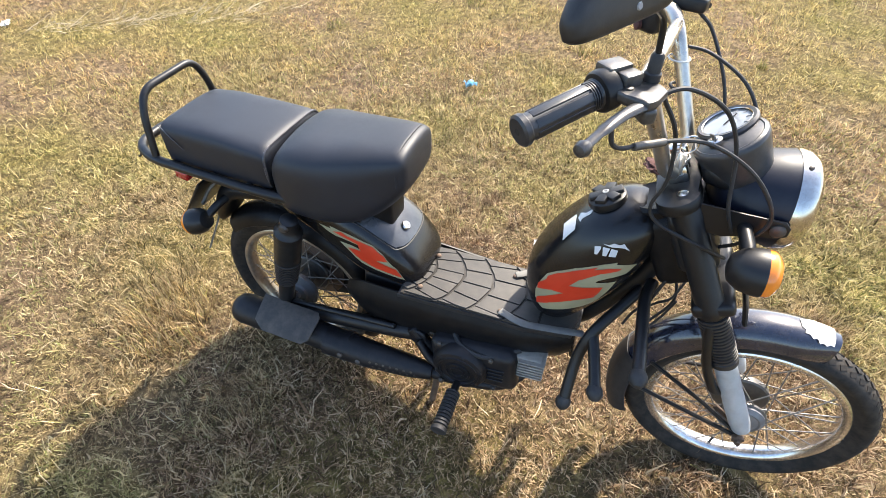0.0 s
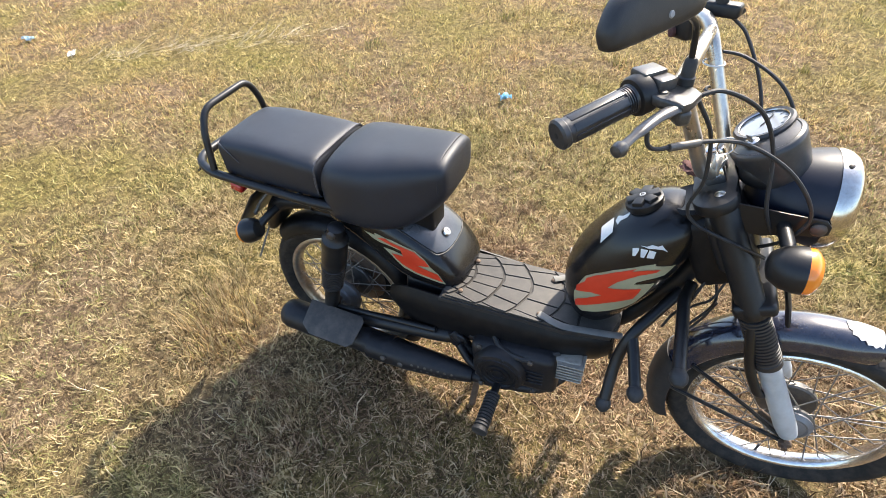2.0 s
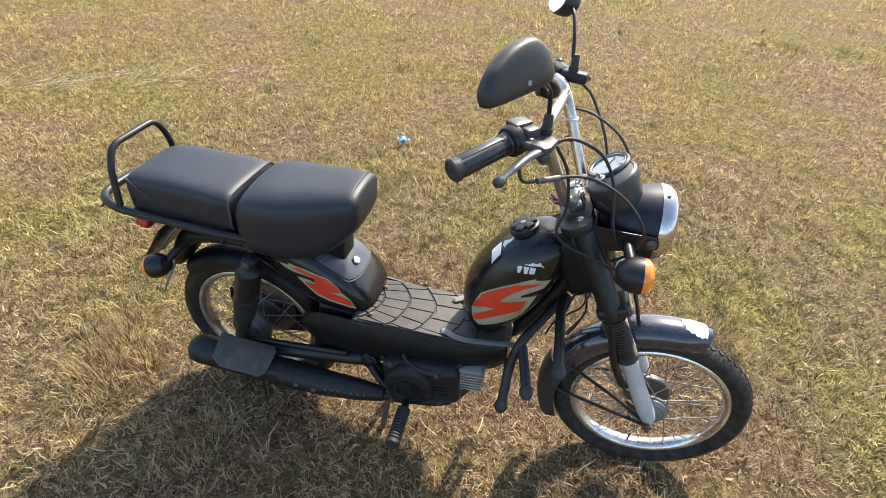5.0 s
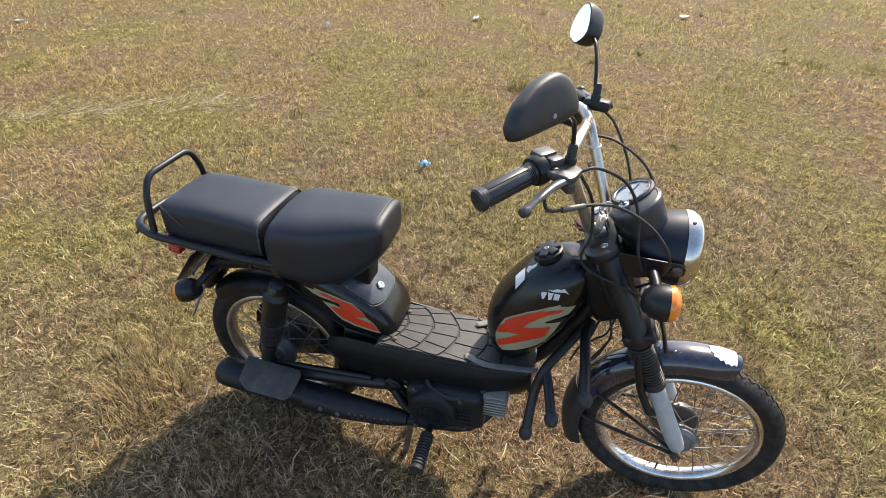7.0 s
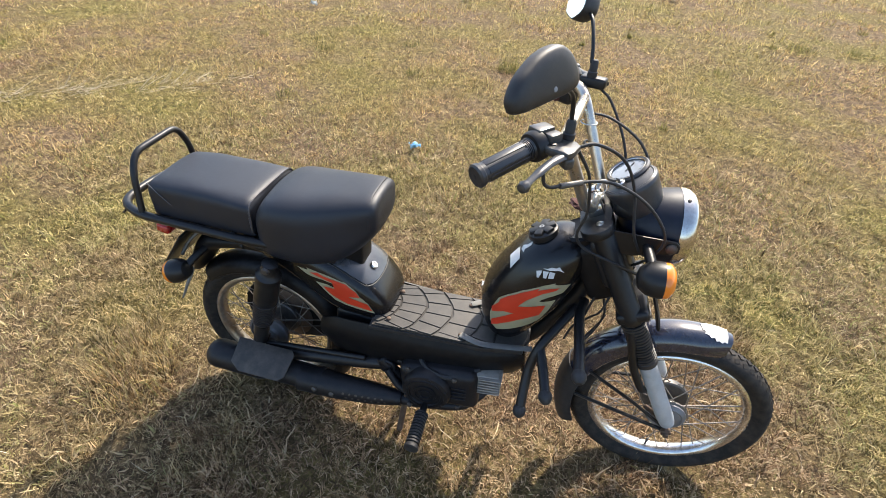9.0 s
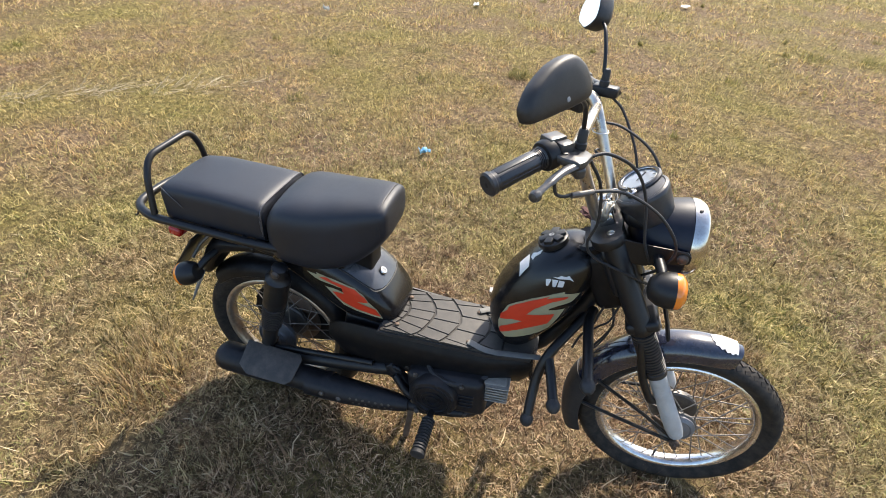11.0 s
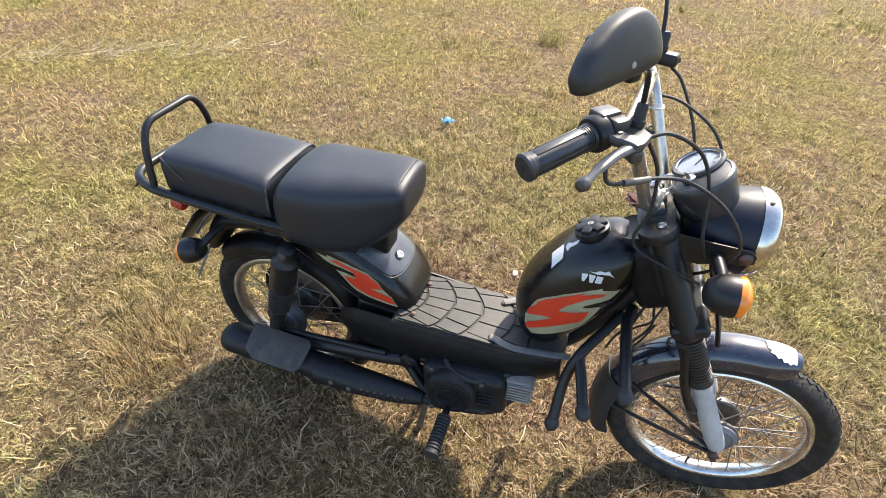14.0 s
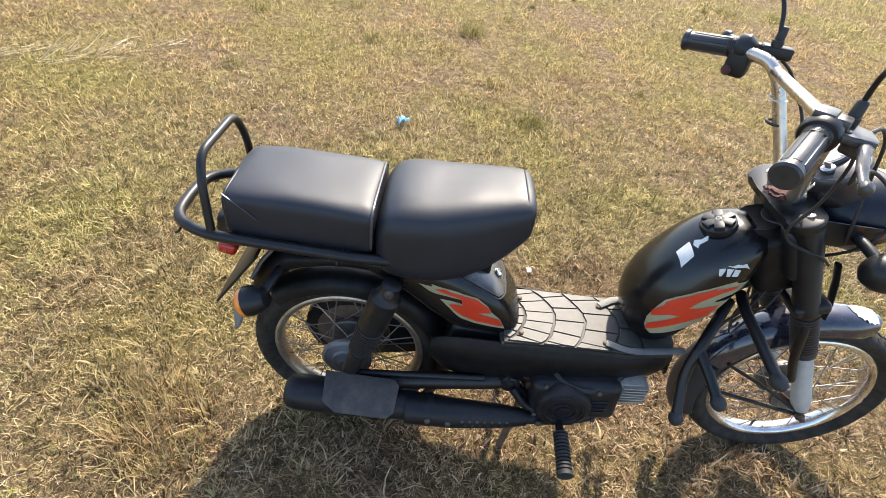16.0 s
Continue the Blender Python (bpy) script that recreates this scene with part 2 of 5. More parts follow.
def grass_build(nt, p, dry, green, bare, bare_from, green_from, trodden=()):
    co = nt.nodes.new("ShaderNodeTexCoord").outputs["Object"]
    rand = nt.nodes.new("ShaderNodeNewGeometry").outputs["Random Per Island"]
    patch_noise = add(nt, "ShaderNodeTexNoise", Scale=2.1, Detail=4.0, Roughness=0.6)
    nt.links.new(co, patch_noise.inputs["Vector"])
    russet = nt.nodes.new("ShaderNodeMixRGB")
    nt.links.new(ramp(nt, patch_noise.outputs["Fac"], [(bare_from, (0, 0, 0)), (bare_from + 0.16, (1, 1, 1))]), russet.inputs[0])
    nt.links.new(ramp(nt, rand, dry), russet.inputs[1])
    nt.links.new(ramp(nt, rand, bare), russet.inputs[2])
    mix = nt.nodes.new("ShaderNodeMixRGB")
    nt.links.new(ramp(nt, field_tint(nt, co), [(green_from, (0, 0, 0)), (green_from + 0.26, (1, 1, 1))]), mix.inputs[0])
    nt.links.new(russet.outputs[0], mix.inputs[1])
    nt.links.new(ramp(nt, rand, green), mix.inputs[2])
    for cx, cy, reach, most in trodden:
        # a ragged patch of dead russet thatch
        away = nt.nodes.new("ShaderNodeVectorMath")
        away.operation = "DISTANCE"
        away.inputs[1].default_value = (cx, cy, 0)
        nt.links.new(co, away.inputs[0])
        rag = add(nt, "ShaderNodeTexNoise", Scale=4.5, Detail=6.0, Roughness=0.7)
        nt.links.new(co, rag.inputs["Vector"])
        ragged = nt.nodes.new("ShaderNodeMath")
        ragged.operation = "MULTIPLY_ADD"
        nt.links.new(rag.outputs["Fac"], ragged.inputs[0])
        ragged.inputs[1].default_value = -1.6
        nt.links.new(away.outputs["Value"], ragged.inputs[2])
        dead = nt.nodes.new("ShaderNodeMixRGB")
        nt.links.new(ramp(nt, ragged.outputs[0], [(0.0, (most, most, most)), (reach, (0, 0, 0))]), dead.inputs[0])
        nt.links.new(mix.outputs[0], dead.inputs[1])
        nt.links.new(ramp(nt, rand, bare), dead.inputs[2])
        mix = dead
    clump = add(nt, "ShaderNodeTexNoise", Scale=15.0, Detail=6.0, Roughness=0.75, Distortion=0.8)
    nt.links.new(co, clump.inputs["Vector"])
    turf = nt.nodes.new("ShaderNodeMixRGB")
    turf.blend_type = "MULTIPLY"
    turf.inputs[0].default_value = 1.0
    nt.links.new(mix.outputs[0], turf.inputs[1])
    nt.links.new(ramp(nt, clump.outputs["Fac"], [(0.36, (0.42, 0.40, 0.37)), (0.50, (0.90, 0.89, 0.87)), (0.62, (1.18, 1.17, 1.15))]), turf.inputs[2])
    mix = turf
    nt.links.new(mix.outputs[0], p.inputs["Base Color"])
    p.inputs["Roughness"].default_value = 0.6
    p.inputs["Specular IOR Level"].default_value = 0.25
    p.inputs["Subsurface Weight"].default_value = 0.0
    out = nt.nodes["Material Output"]
    t = nt.nodes.new("ShaderNodeBsdfTranslucent")
    nt.links.new(mix.outputs[0], t.inputs["Color"])
    s = nt.nodes.new("ShaderNodeMixShader")
    s.inputs[0].default_value = 0.45
    nt.links.new(p.outputs[0], s.inputs[1])
    nt.links.new(t.outputs[0], s.inputs[2])
    nt.links.new(s.outputs[0], out.inputs["Surface"])


GREEN = [(0.0, (0.072, 0.075, 0.020)), (0.35, (0.27, 0.268, 0.078)), (0.6, (0.56, 0.475, 0.19)), (0.85, (0.88, 0.71, 0.35)), (1.0, (0.16, 0.20, 0.05))]
BARE = [(0.0, (0.066, 0.037, 0.024)), (0.4, (0.27, 0.158, 0.098)), (0.75, (0.50, 0.345, 0.225)), (0.92, (0.74, 0.58, 0.41)), (1.0, (0.20, 0.18, 0.06))]


def straw_build(nt, p):
    rand = nt.nodes.new("ShaderNodeNewGeometry").outputs["Random Per Island"]
    nt.links.new(ramp(nt, rand, [(0.0, (0.34, 0.27, 0.165)), (0.5, (0.54, 0.45, 0.30)), (1.0, (0.74, 0.64, 0.46))]), p.inputs["Base Color"])
    p.inputs["Roughness"].default_value = 0.55
    p.inputs["Specular IOR Level"].default_value = 0.3


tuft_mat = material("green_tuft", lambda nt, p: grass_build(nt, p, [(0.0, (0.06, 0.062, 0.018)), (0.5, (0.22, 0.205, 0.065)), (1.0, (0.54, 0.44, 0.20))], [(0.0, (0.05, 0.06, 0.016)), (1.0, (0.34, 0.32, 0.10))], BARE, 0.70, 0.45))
straw_mat = material("pale_straw", straw_build)
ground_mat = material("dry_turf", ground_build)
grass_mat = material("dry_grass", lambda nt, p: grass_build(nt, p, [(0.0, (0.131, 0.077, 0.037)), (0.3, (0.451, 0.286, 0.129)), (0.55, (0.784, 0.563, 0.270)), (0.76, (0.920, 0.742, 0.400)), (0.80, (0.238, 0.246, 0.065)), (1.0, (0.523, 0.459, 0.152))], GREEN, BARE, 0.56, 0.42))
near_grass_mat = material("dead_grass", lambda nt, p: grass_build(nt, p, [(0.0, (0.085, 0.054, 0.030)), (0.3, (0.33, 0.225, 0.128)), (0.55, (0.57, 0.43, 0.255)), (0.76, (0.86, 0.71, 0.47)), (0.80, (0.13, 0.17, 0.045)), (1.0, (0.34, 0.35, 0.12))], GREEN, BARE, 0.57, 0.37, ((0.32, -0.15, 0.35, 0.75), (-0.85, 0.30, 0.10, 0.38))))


# ---- mesh helpers ----
from mathutils.bvhtree import BVHTree

def part(name, bm, mat, parent, label="", sharp=38):
    """One mesh object under a thing or under a part."""
    me = bpy.data.meshes.new(name)
    bmesh.ops.recalc_face_normals(bm, faces=bm.faces)
    bm.to_mesh(me)
    bm.free()
    me.polygons.foreach_set("use_smooth", [True] * len(me.polygons))
    me.set_sharp_from_angle(angle=radians(sharp))
    me.materials.append(mat)
    ob = new(name, me)
    ob.parent = parent
    return tagged(ob, label) if label else ob


def smooth_path(points, steps=6):
    """A Catmull-Rom curve through the points."""
    p = [Vector(q) for q in points]
    if len(p) < 3:
        return p
    ext = [p[0] * 2 - p[1]] + p + [p[-1] * 2 - p[-2]]
    out = []
    for i in range(1, len(ext) - 2):
        a, b, c, d = ext[i - 1:i + 3]
        for k in range(steps):
            t = k / steps
            out.append(0.5 * (2 * b + (c - a) * t + (2 * a - 5 * b + 4 * c - d) * t * t + (3 * b - a - 3 * c + d) * t ** 3))
    return out + [p[-1]]


def rounded_path(points, r, steps=5):
    """Straight runs with bends of about r metres."""
    p = [Vector(q) for q in points]
    out = [p[0]]
    for a, b, c in zip(p, p[1:], p[2:]):
        u, v = (a - b), (c - b)
        k = min(r, u.length * 0.48, v.length * 0.48)
        s, e = b + u.normalized() * k, b + v.normalized() * k
        for i in range(steps + 1):
            t = i / steps
            out.append(s * (1 - t) ** 2 + b * 2 * t * (1 - t) + e * t * t)
    return out + [p[-1]]


def bridge(bm, rings, closed=False, caps=True):
    n = len(rings[0])
    pairs = list(zip(rings, rings[1:])) + ([(rings[-1], rings[0])] if closed else [])
    for a, b in pairs:
        for i in range(n):
            bm.faces.new((a[i], a[(i + 1) % n], b[(i + 1) % n], b[i]))
    if caps and not closed:
        bm.faces.new(rings[0][::-1])
        bm.faces.new(rings[-1])


def tube(points, r, seg=10, closed=False, bm=None, flat=1.0):
    """A tube along the points; r is one radius or one for each point."""
    bm = bm or bmesh.new()
    p = [Vector(q) for q in points]
    n = len(p)
    radii = r if isinstance(r, (list, tuple)) else [r] * n
    normal, rings = None, []
    for i in range(n):
        if closed:
            t = (p[(i + 1) % n] - p[i - 1]).normalized()
        else:
            t = (p[min(i + 1, n - 1)] - p[max(i - 1, 0)]).normalized()
        if normal is None:
            normal = t.orthogonal().normalized() if abs(t.z) > 0.9 else t.cross(Vector((0, 0, 1))).normalized()
        normal = (normal - t * normal.dot(t)).normalized()
        other = t.cross(normal)
        rings.append([bm.verts.new(p[i] + (normal * math.cos(a) + other * math.sin(a) * flat) * radii[i])
                      for a in (2 * math.pi * k / seg for k in range(seg))])
    bridge(bm, rings, closed)
    return bm


def lathe(profile, origin, axis, seg=32, bm=None, caps=True, closed=False):
    """Turns (radius, height) pairs about an axis."""
    bm = bm or bmesh.new()
    axis = Vector(axis).normalized()
    u = axis.orthogonal().normalized()
    v = axis.cross(u)
    o = Vector(origin)
    rings = [[bm.verts.new(o + axis * h + (u * math.cos(a) + v * math.sin(a)) * max(r, 1e-4)) for a in (2 * math.pi * k / seg for k in range(seg))]
             for r, h in profile]
    bridge(bm, rings, closed, caps and not closed)
    return bm


def rod(a, b, r, r2=None, seg=12, bm=None, edge=0.15):
    """A straight bar with slightly broken edges."""
    a, b = Vector(a), Vector(b)
    r2 = r if r2 is None else r2
    h, c, c2 = (b - a).length, r * edge, r2 * edge
    return lathe([(r - c, 0), (r, c), (r2, h - c2), (r2 - c2, h)], a, b - a, seg, bm)


def block(size, m, bevel=0.004, segs=2, bm=None):
    """A box with rounded edges at the pose m."""
    b2 = bmesh.new()
    bmesh.ops.create_cube(b2, size=1.0)
    bmesh.ops.scale(b2, vec=size, verts=b2.verts)
    if bevel:
        bmesh.ops.bevel(b2, geom=list(b2.edges), offset=bevel, segments=segs, affect="EDGES", profile=0.5)
    bmesh.ops.transform(b2, matrix=m, verts=b2.verts)
    return join(bm, b2)


def join(bm, other):
    if bm is None:
        return other
    me = bpy.data.meshes.new("joined")
    other.to_mesh(me)
    other.free()
    bm.from_mesh(me)
    bpy.data.meshes.remove(me)
    return bm


def oval(cx, cy, cz, rx, ry, n, seg, plane="xy"):
    """A ring of points on a rounded box outline."""
    out = []
    for k in range(seg):
        a = 2 * math.pi * k / seg
        c, s = math.cos(a), math.sin(a)
        u = math.copysign(abs(c) ** (2 / n), c) * rx
        v = math.copysign(abs(s) ** (2 / n), s) * ry
        out.append((cx + u, cy + v, cz) if plane == "xy" else (cx, cy + u, cz + v))
    return out


def fine(cuts, k=4):
    """More cuts between the given ones, on smooth curves."""
    ext = [tuple(2 * a - b for a, b in zip(cuts[0], cuts[1]))] + list(cuts) + [tuple(2 * a - b for a, b in zip(cuts[-1], cuts[-2]))]
    out = []
    for p, q, r, s in zip(ext, ext[1:], ext[2:], ext[3:]):
        for i in range(k):
            t = i / k
            out.append(tuple(0.5 * (2 * b + (c - a) * t + (2 * a - 5 * b + 4 * c - d) * t * t + (3 * b - a - 3 * c + d) * t ** 3) for a, b, c, d in zip(p, q, r, s)))
    return out + [cuts[-1]]


def loft(rings):
    bm = bmesh.new()
    bridge(bm, [[bm.verts.new(p) for p in ring] for ring in rings])
    return bm


def sheet(outline, thick, m, bevel=0.0):
    """A plate: an outline in the plane, given a thickness, at the pose m."""
    bm = bmesh.new()
    lo = [bm.verts.new((x, y, 0)) for x, y in outline]
    hi = [bm.verts.new((x, y, thick)) for x, y in outline]
    bridge(bm, [lo, hi])
    if bevel:
        bmesh.ops.bevel(bm, geom=[e for e in bm.edges if abs(e.verts[0].co.z - e.verts[1].co.z) < 1e-6], offset=bevel, segments=2, affect="EDGES", profile=0.5)
    bmesh.ops.transform(bm, matrix=m, verts=bm.verts)
    return bm


def frame_of(origin, z_axis, x_hint):
    """A pose with its z along z_axis and its x towards x_hint."""
    z = Vector(z_axis).normalized()
    x = Vector(x_hint)
    x = (x - z * x.dot(z)).normalized()
    y = z.cross(x)
    return Matrix.Translation(origin) @ Matrix((x, y, z)).transposed().to_4x4()


def arc(cx, cz, r, a0, a1, n, y=0.0):
    return [(cx + r * math.cos(radians(a0 + (a1 - a0) * i / (n - 1))), y, cz + r * math.sin(radians(a0 + (a1 - a0) * i / (n - 1)))) for i in range(n)]


def wrap(outline, target, side, lift, cut=0.012):
    """A decal: an outline in x and z laid on a part's flank, seen from y = side."""
    bm = bmesh.new()
    vs = [bm.verts.new((x, 0, z)) for x, z in outline]
    bm.faces.new(vs)
    bm.normal_update()
    bmesh.ops.triangulate(bm, faces=bm.faces)
    for _ in range(5):
        long = [e for e in bm.edges if e.calc_length() > cut]
        if not long:
            break
        bmesh.ops.subdivide_edges(bm, edges=long, cuts=1)
        bmesh.ops.triangulate(bm, faces=bm.faces)
    tree = BVHTree.FromPolygons([v.co for v in target.data.vertices], [p.vertices[:] for p in target.data.polygons])
    way = Vector((0, -math.copysign(1, side), 0))
    for v in bm.verts:
        hit, normal, _, _ = tree.ray_cast(Vector((v.co.x, side, v.co.z)), way)
        v.co = hit + normal * lift * (1 if normal.dot(way) < 0 else -1) if hit else Vector((v.co.x, side * 0.3, v.co.z))
    return bm


# ---- moped ----
moped = tagged(new("moped"), "black step-through moped with red flame decals, parked on grass", "moped")
moped.matrix_world = pose(0, 0.018, 0, -2.5)
FRONT, REAR = Vector((0.684, -0.004, 0.252)), Vector((-0.532, 0.0, 0.224))


def wheel(name, centre, label, rim_r=0.207, tyre_r=0.254, width=0.034, drum=0.06, rim_mat=None):
    w = tagged(new(name), label)
    w.parent = moped
    w.matrix_local = Matrix.Translation(centre)
    h = width
    prof = []
    for k in range(19):
        a = radians(-112 + 224 * k / 18)
        prof.append((rim_r + 0.012 + (tyre_r - rim_r - 0.012) * (0.42 + 0.58 * math.cos(a)), h * math.sin(a) * 1.0))
    prof = [(rim_r + 0.001, -0.017)] + prof + [(rim_r + 0.001, 0.017)]
    part("tyre", lathe(prof, (0, 0, 0), (0, 1, 0), 72, closed=True), tyre_rubber, w)
    tb = bmesh.new()
    count = 62
    for i in range(count):
        a = 2 * math.pi * i / count
        for row, (off, ln, wd, tilt) in enumerate(((0, 0.016, 0.013, 0.5), (0.017, 0.015, 0.011, -0.4), (-0.017, 0.015, 0.011, 0.4))):
            if abs(off) > h:
                continue
            r = tyre_r - (0.0005 if row == 0 else 0.0052)
            aa = a + (0.5 * 2 * math.pi / count if row else 0)
            m = Matrix.Rotation(-aa, 4, "Y") @ Matrix.Translation((r, off, 0)) @ Matrix.Rotation(0 if row == 0 else (0.55 if off > 0 else -0.55), 4, "Z") @ Matrix.Rotation(tilt, 4, "X")
            block((0.006, wd, ln), m, 0, bm=tb)
    part("tread", tb, tyre_rubber, w, sharp=20)
    part("rim", lathe([(rim_r, -0.021), (rim_r - 0.004, -0.0215), (rim_r - 0.012, -0.019), (rim_r - 0.017, -0.012), (rim_r - 0.019, 0), (rim_r - 0.017, 0.012),
                       (rim_r - 0.012, 0.019), (rim_r - 0.004, 0.0215), (rim_r, 0.021), (rim_r + 0.006, 0.016), (rim_r + 0.006, -0.016)],
                      (0, 0, 0), (0, 1, 0), 72, closed=True), rim_mat or rim_metal, w, "weathered chromed steel rim")
    part("hub", lathe([(0.012, -0.06), (0.020, -0.058), (0.022, -0.042), (drum - 0.012, -0.040), (drum - 0.006, -0.034), (drum - 0.006, -0.028), (0.026, -0.024), (0.024, 0.018), (drum, 0.022),
                       (drum + 0.004, 0.026), (drum + 0.004, 0.040), (drum - 0.01, 0.046), (0.02, 0.048), (0.014, 0.058), (0.012, 0.06)], (0, 0, 0), (0, 1, 0), 40), hub_metal, w, "dusty cast aluminium hub")
    part("axle", rod((0, -0.098, 0), (0, 0.098, 0), 0.0065), rust, w)
    one = rod((0, 0, 0), (0, 0, 1), 0.0016, seg=6).copy()
    me = bpy.data.meshes.new("spoke")
    one.to_mesh(me)
    one.free()
    me.materials.append(spoke_steel)
    for i in range(36):
        side = 1 if i % 2 else -1
        a = 2 * math.pi * i / 36
        lead = radians(42) * (1 if (i // 2) % 2 else -1)
        hr = (drum + 0.002) if side > 0 else drum - 0.008
        foot = Vector((hr * math.cos(a + lead), side * 0.032, hr * math.sin(a + lead)))
        tip = Vector(((rim_r - 0.017) * math.cos(a), side * 0.004, (rim_r - 0.017) * math.sin(a)))
        s = new("spoke", me)
        s.parent = w
        s.matrix_local = frame_of(foot, tip - foot, (0, 1, 0)) @ Matrix.Diagonal((1, 1, (tip - foot).length, 1))
    valve = rod((0, 0, -rim_r + 0.015), (0, 0, -rim_r + 0.045), 0.004, 0.003)
    part("valve", valve, rubber, w)
    return w


front_wheel = wheel("front_wheel", FRONT, "narrow spoked front wheel with a block-tread tyre", rim_r=0.210, tyre_r=0.262)
rear_wheel = wheel("rear_wheel", REAR, "narrow spoked rear wheel with a block-tread tyre", rim_r=0.200, tyre_r=0.256, drum=0.062, rim_mat=dull_rim)
part("brake_plate", lathe([(0.064, 0.0), (0.067, 0.004), (0.067, 0.014), (0.060, 0.018), (0.058, 0.015), (0.040, 0.020), (0.036, 0.026), (0.02, 0.028), (0.02, 0.04)], REAR + Vector((0, -0.036, 0)), (0, -1, 0), 40), plate_alloy, rear_wheel, "grey brake drum plate").matrix_parent_inverse = Matrix.Translation(-REAR)
sprocket = part("sprocket", lathe([(0.10, 0), (0.104, 0.003), (0.100, 0.008), (0.03, 0.012)], REAR + Vector((0, 0.046, 0)), (0, 1, 0), 44), rust, rear_wheel)
sprocket.matrix_parent_inverse = Matrix.Translation(-REAR)


def mudguard(centre, r, half, a0, a1, drop, n=40, taper=0.0):
    """A pressed mudguard: a channel bent round the wheel."""
    bm = bmesh.new()
    rings = []
    for i in range(n):
        f = i / (n - 1)
        a = radians(a0 + (a1 - a0) * f)
        w = half * (1 - taper * max(0.0, 1 - f * 6) ** 2)
        ring = []
        for k in range(13):
            t = -1 + 2 * k / 12
            y = w * math.sin(t * math.pi / 2)
            rr = r - drop * (1 - math.cos(t * math.pi / 2)) ** 1.3
            ring.append((rr, y))
        outer = [(rr, y) for rr, y in ring]
        inner = [(rr - 0.0025, y * 0.965) for rr, y in reversed(ring)]
        rings.append([bm.verts.new((centre.x + rr * math.cos(a), y, centre.z + rr * math.sin(a))) for rr, y in outer + inner])
    bridge(bm, rings)
    return bm


front_guard = part("front_mudguard", mudguard(FRONT, 0.306, 0.048, 76, 175, 0.050, taper=0.30), blue_black_paint, moped, "glossy blue-black front mudguard")
part("mudflap", mudguard(FRONT, 0.3085, 0.055, 160, 203, 0.048), rubber, front_guard, "black rubber mudflap")
rear_guard = part("rear_mudguard", mudguard(REAR, 0.286, 0.052, -28, 132, 0.044), dull_black, moped, "black rear mudguard")

# torn white sticker on the front mudguard
def patch(centre, r, half, drop, lift, outline):
    """A sticker on a mudguard: an outline in degrees round the wheel and metres across it."""
    bm = bmesh.new()
    bm.faces.new([bm.verts.new((a, y, 0)) for a, y in outline])
    bm.normal_update()
    bmesh.ops.triangulate(bm, faces=bm.faces)
    for v in bm.verts:
        v.co.x *= 0.005
    for _ in range(5):
        bmesh.ops.subdivide_edges(bm, edges=[e for e in bm.edges if e.calc_length() > 0.008], cuts=1)
        bmesh.ops.triangulate(bm, faces=bm.faces)
    for v in bm.verts:
        a, y = radians(v.co.x / 0.005), v.co.y
        t = math.asin(max(-1, min(1, y / half)))
        rr = r - drop * (1 - math.cos(t)) ** 1.3 + lift
        v.co = Vector((centre.x + rr * math.cos(a), y, centre.z + rr * math.sin(a)))
    return bm


part("paper_sticker", patch(FRONT, 0.306, 0.048, 0.050, 0.0014,
     [(78.4, 0.016), (82, 0.019), (86.5, 0.020), (90.6, 0.014), (90.2, -0.008), (89.0, -0.012), (89.4, -0.020), (87.6, -0.022), (86.6, -0.028), (85.2, -0.025), (84.2, -0.032), (82.8, -0.030), (81.6, -0.033), (80.4, -0.028), (79.2, -0.030), (78.8, -0.012)]),
     white_sticker, front_guard, "torn white paper sticker")

# frame
frame_part = part("frame", tube(rounded_path([(0.405, 0, 0.735), (0.378, 0, 0.60), (0.315, 0, 0.475), (0.27, 0, 0.40), (0.20, 0, 0.375), (-0.20, 0, 0.375), (-0.26, 0, 0.46), (-0.40, 0, 0.60), (-0.47, 0, 0.64)], 0.05), 0.0205, 16),
                  satin_black, moped, "black steel frame tube")
part("steering_head", rod((0.372, 0, 0.802), (0.444, 0, 0.66), 0.036, 0.034, 24), satin_black, frame_part)
part("headstock_cover", block((0.095, 0.125, 0.165), pose(0.398, 0, 0.705, 0, -28, 0), 0.022, 3), dull_black, moped, "black cover between the tank and the fork")
part("gusset", block((0.13, 0.012, 0.10), pose(0.375, 0, 0.665, 0, 35, 0), 0.003), satin_black, frame_part)
for s in (-1, 1):
    part("seat_rail", tube(smooth_path([(-0.26, s * 0.070, 0.60), (-0.36, s * 0.090, 0.620), (-0.45, s * 0.108, 0.628), (-0.50, s * 0.110, 0.640)]), 0.0120, 10), satin_black, frame_part)

# leg guard: bars that stand out from the down tube, each with a ball end
def guard_bar(points, r=0.0124):
    p = rounded_path(points, 0.05)
    b = part("guard_bar", tube(p, r, 14), satin_black, moped, "black tubular leg-guard bar with a round end")
    e, d = p[-1], (p[-1] - p[-2]).normalized()
    part("end_ball", lathe([(0.006, -0.004), (r + 0.001, -0.002), (r + 0.0045, 0.006), (r + 0.0045, 0.015), (r, 0.024), (r * 0.5, 0.029)], e - d * 0.006, d, 18), rubber, b, "black rubber ball end")
    return b


for s in (-1, 1):
    guard_bar([(0.390, s * 0.02, 0.585), (0.378, s * 0.062, 0.584), (0.388, s * 0.24, 0.556)])
    guard_bar([(0.375, s * 0.018, 0.560), (0.300, s * 0.115, 0.492), (0.283, s * 0.135, 0.425), (0.281, s * 0.196, 0.335)])
    guard_bar([(0.302, s * 0.112, 0.482), (0.318, s * 0.160, 0.458), (0.332, s * 0.212, 0.430)])

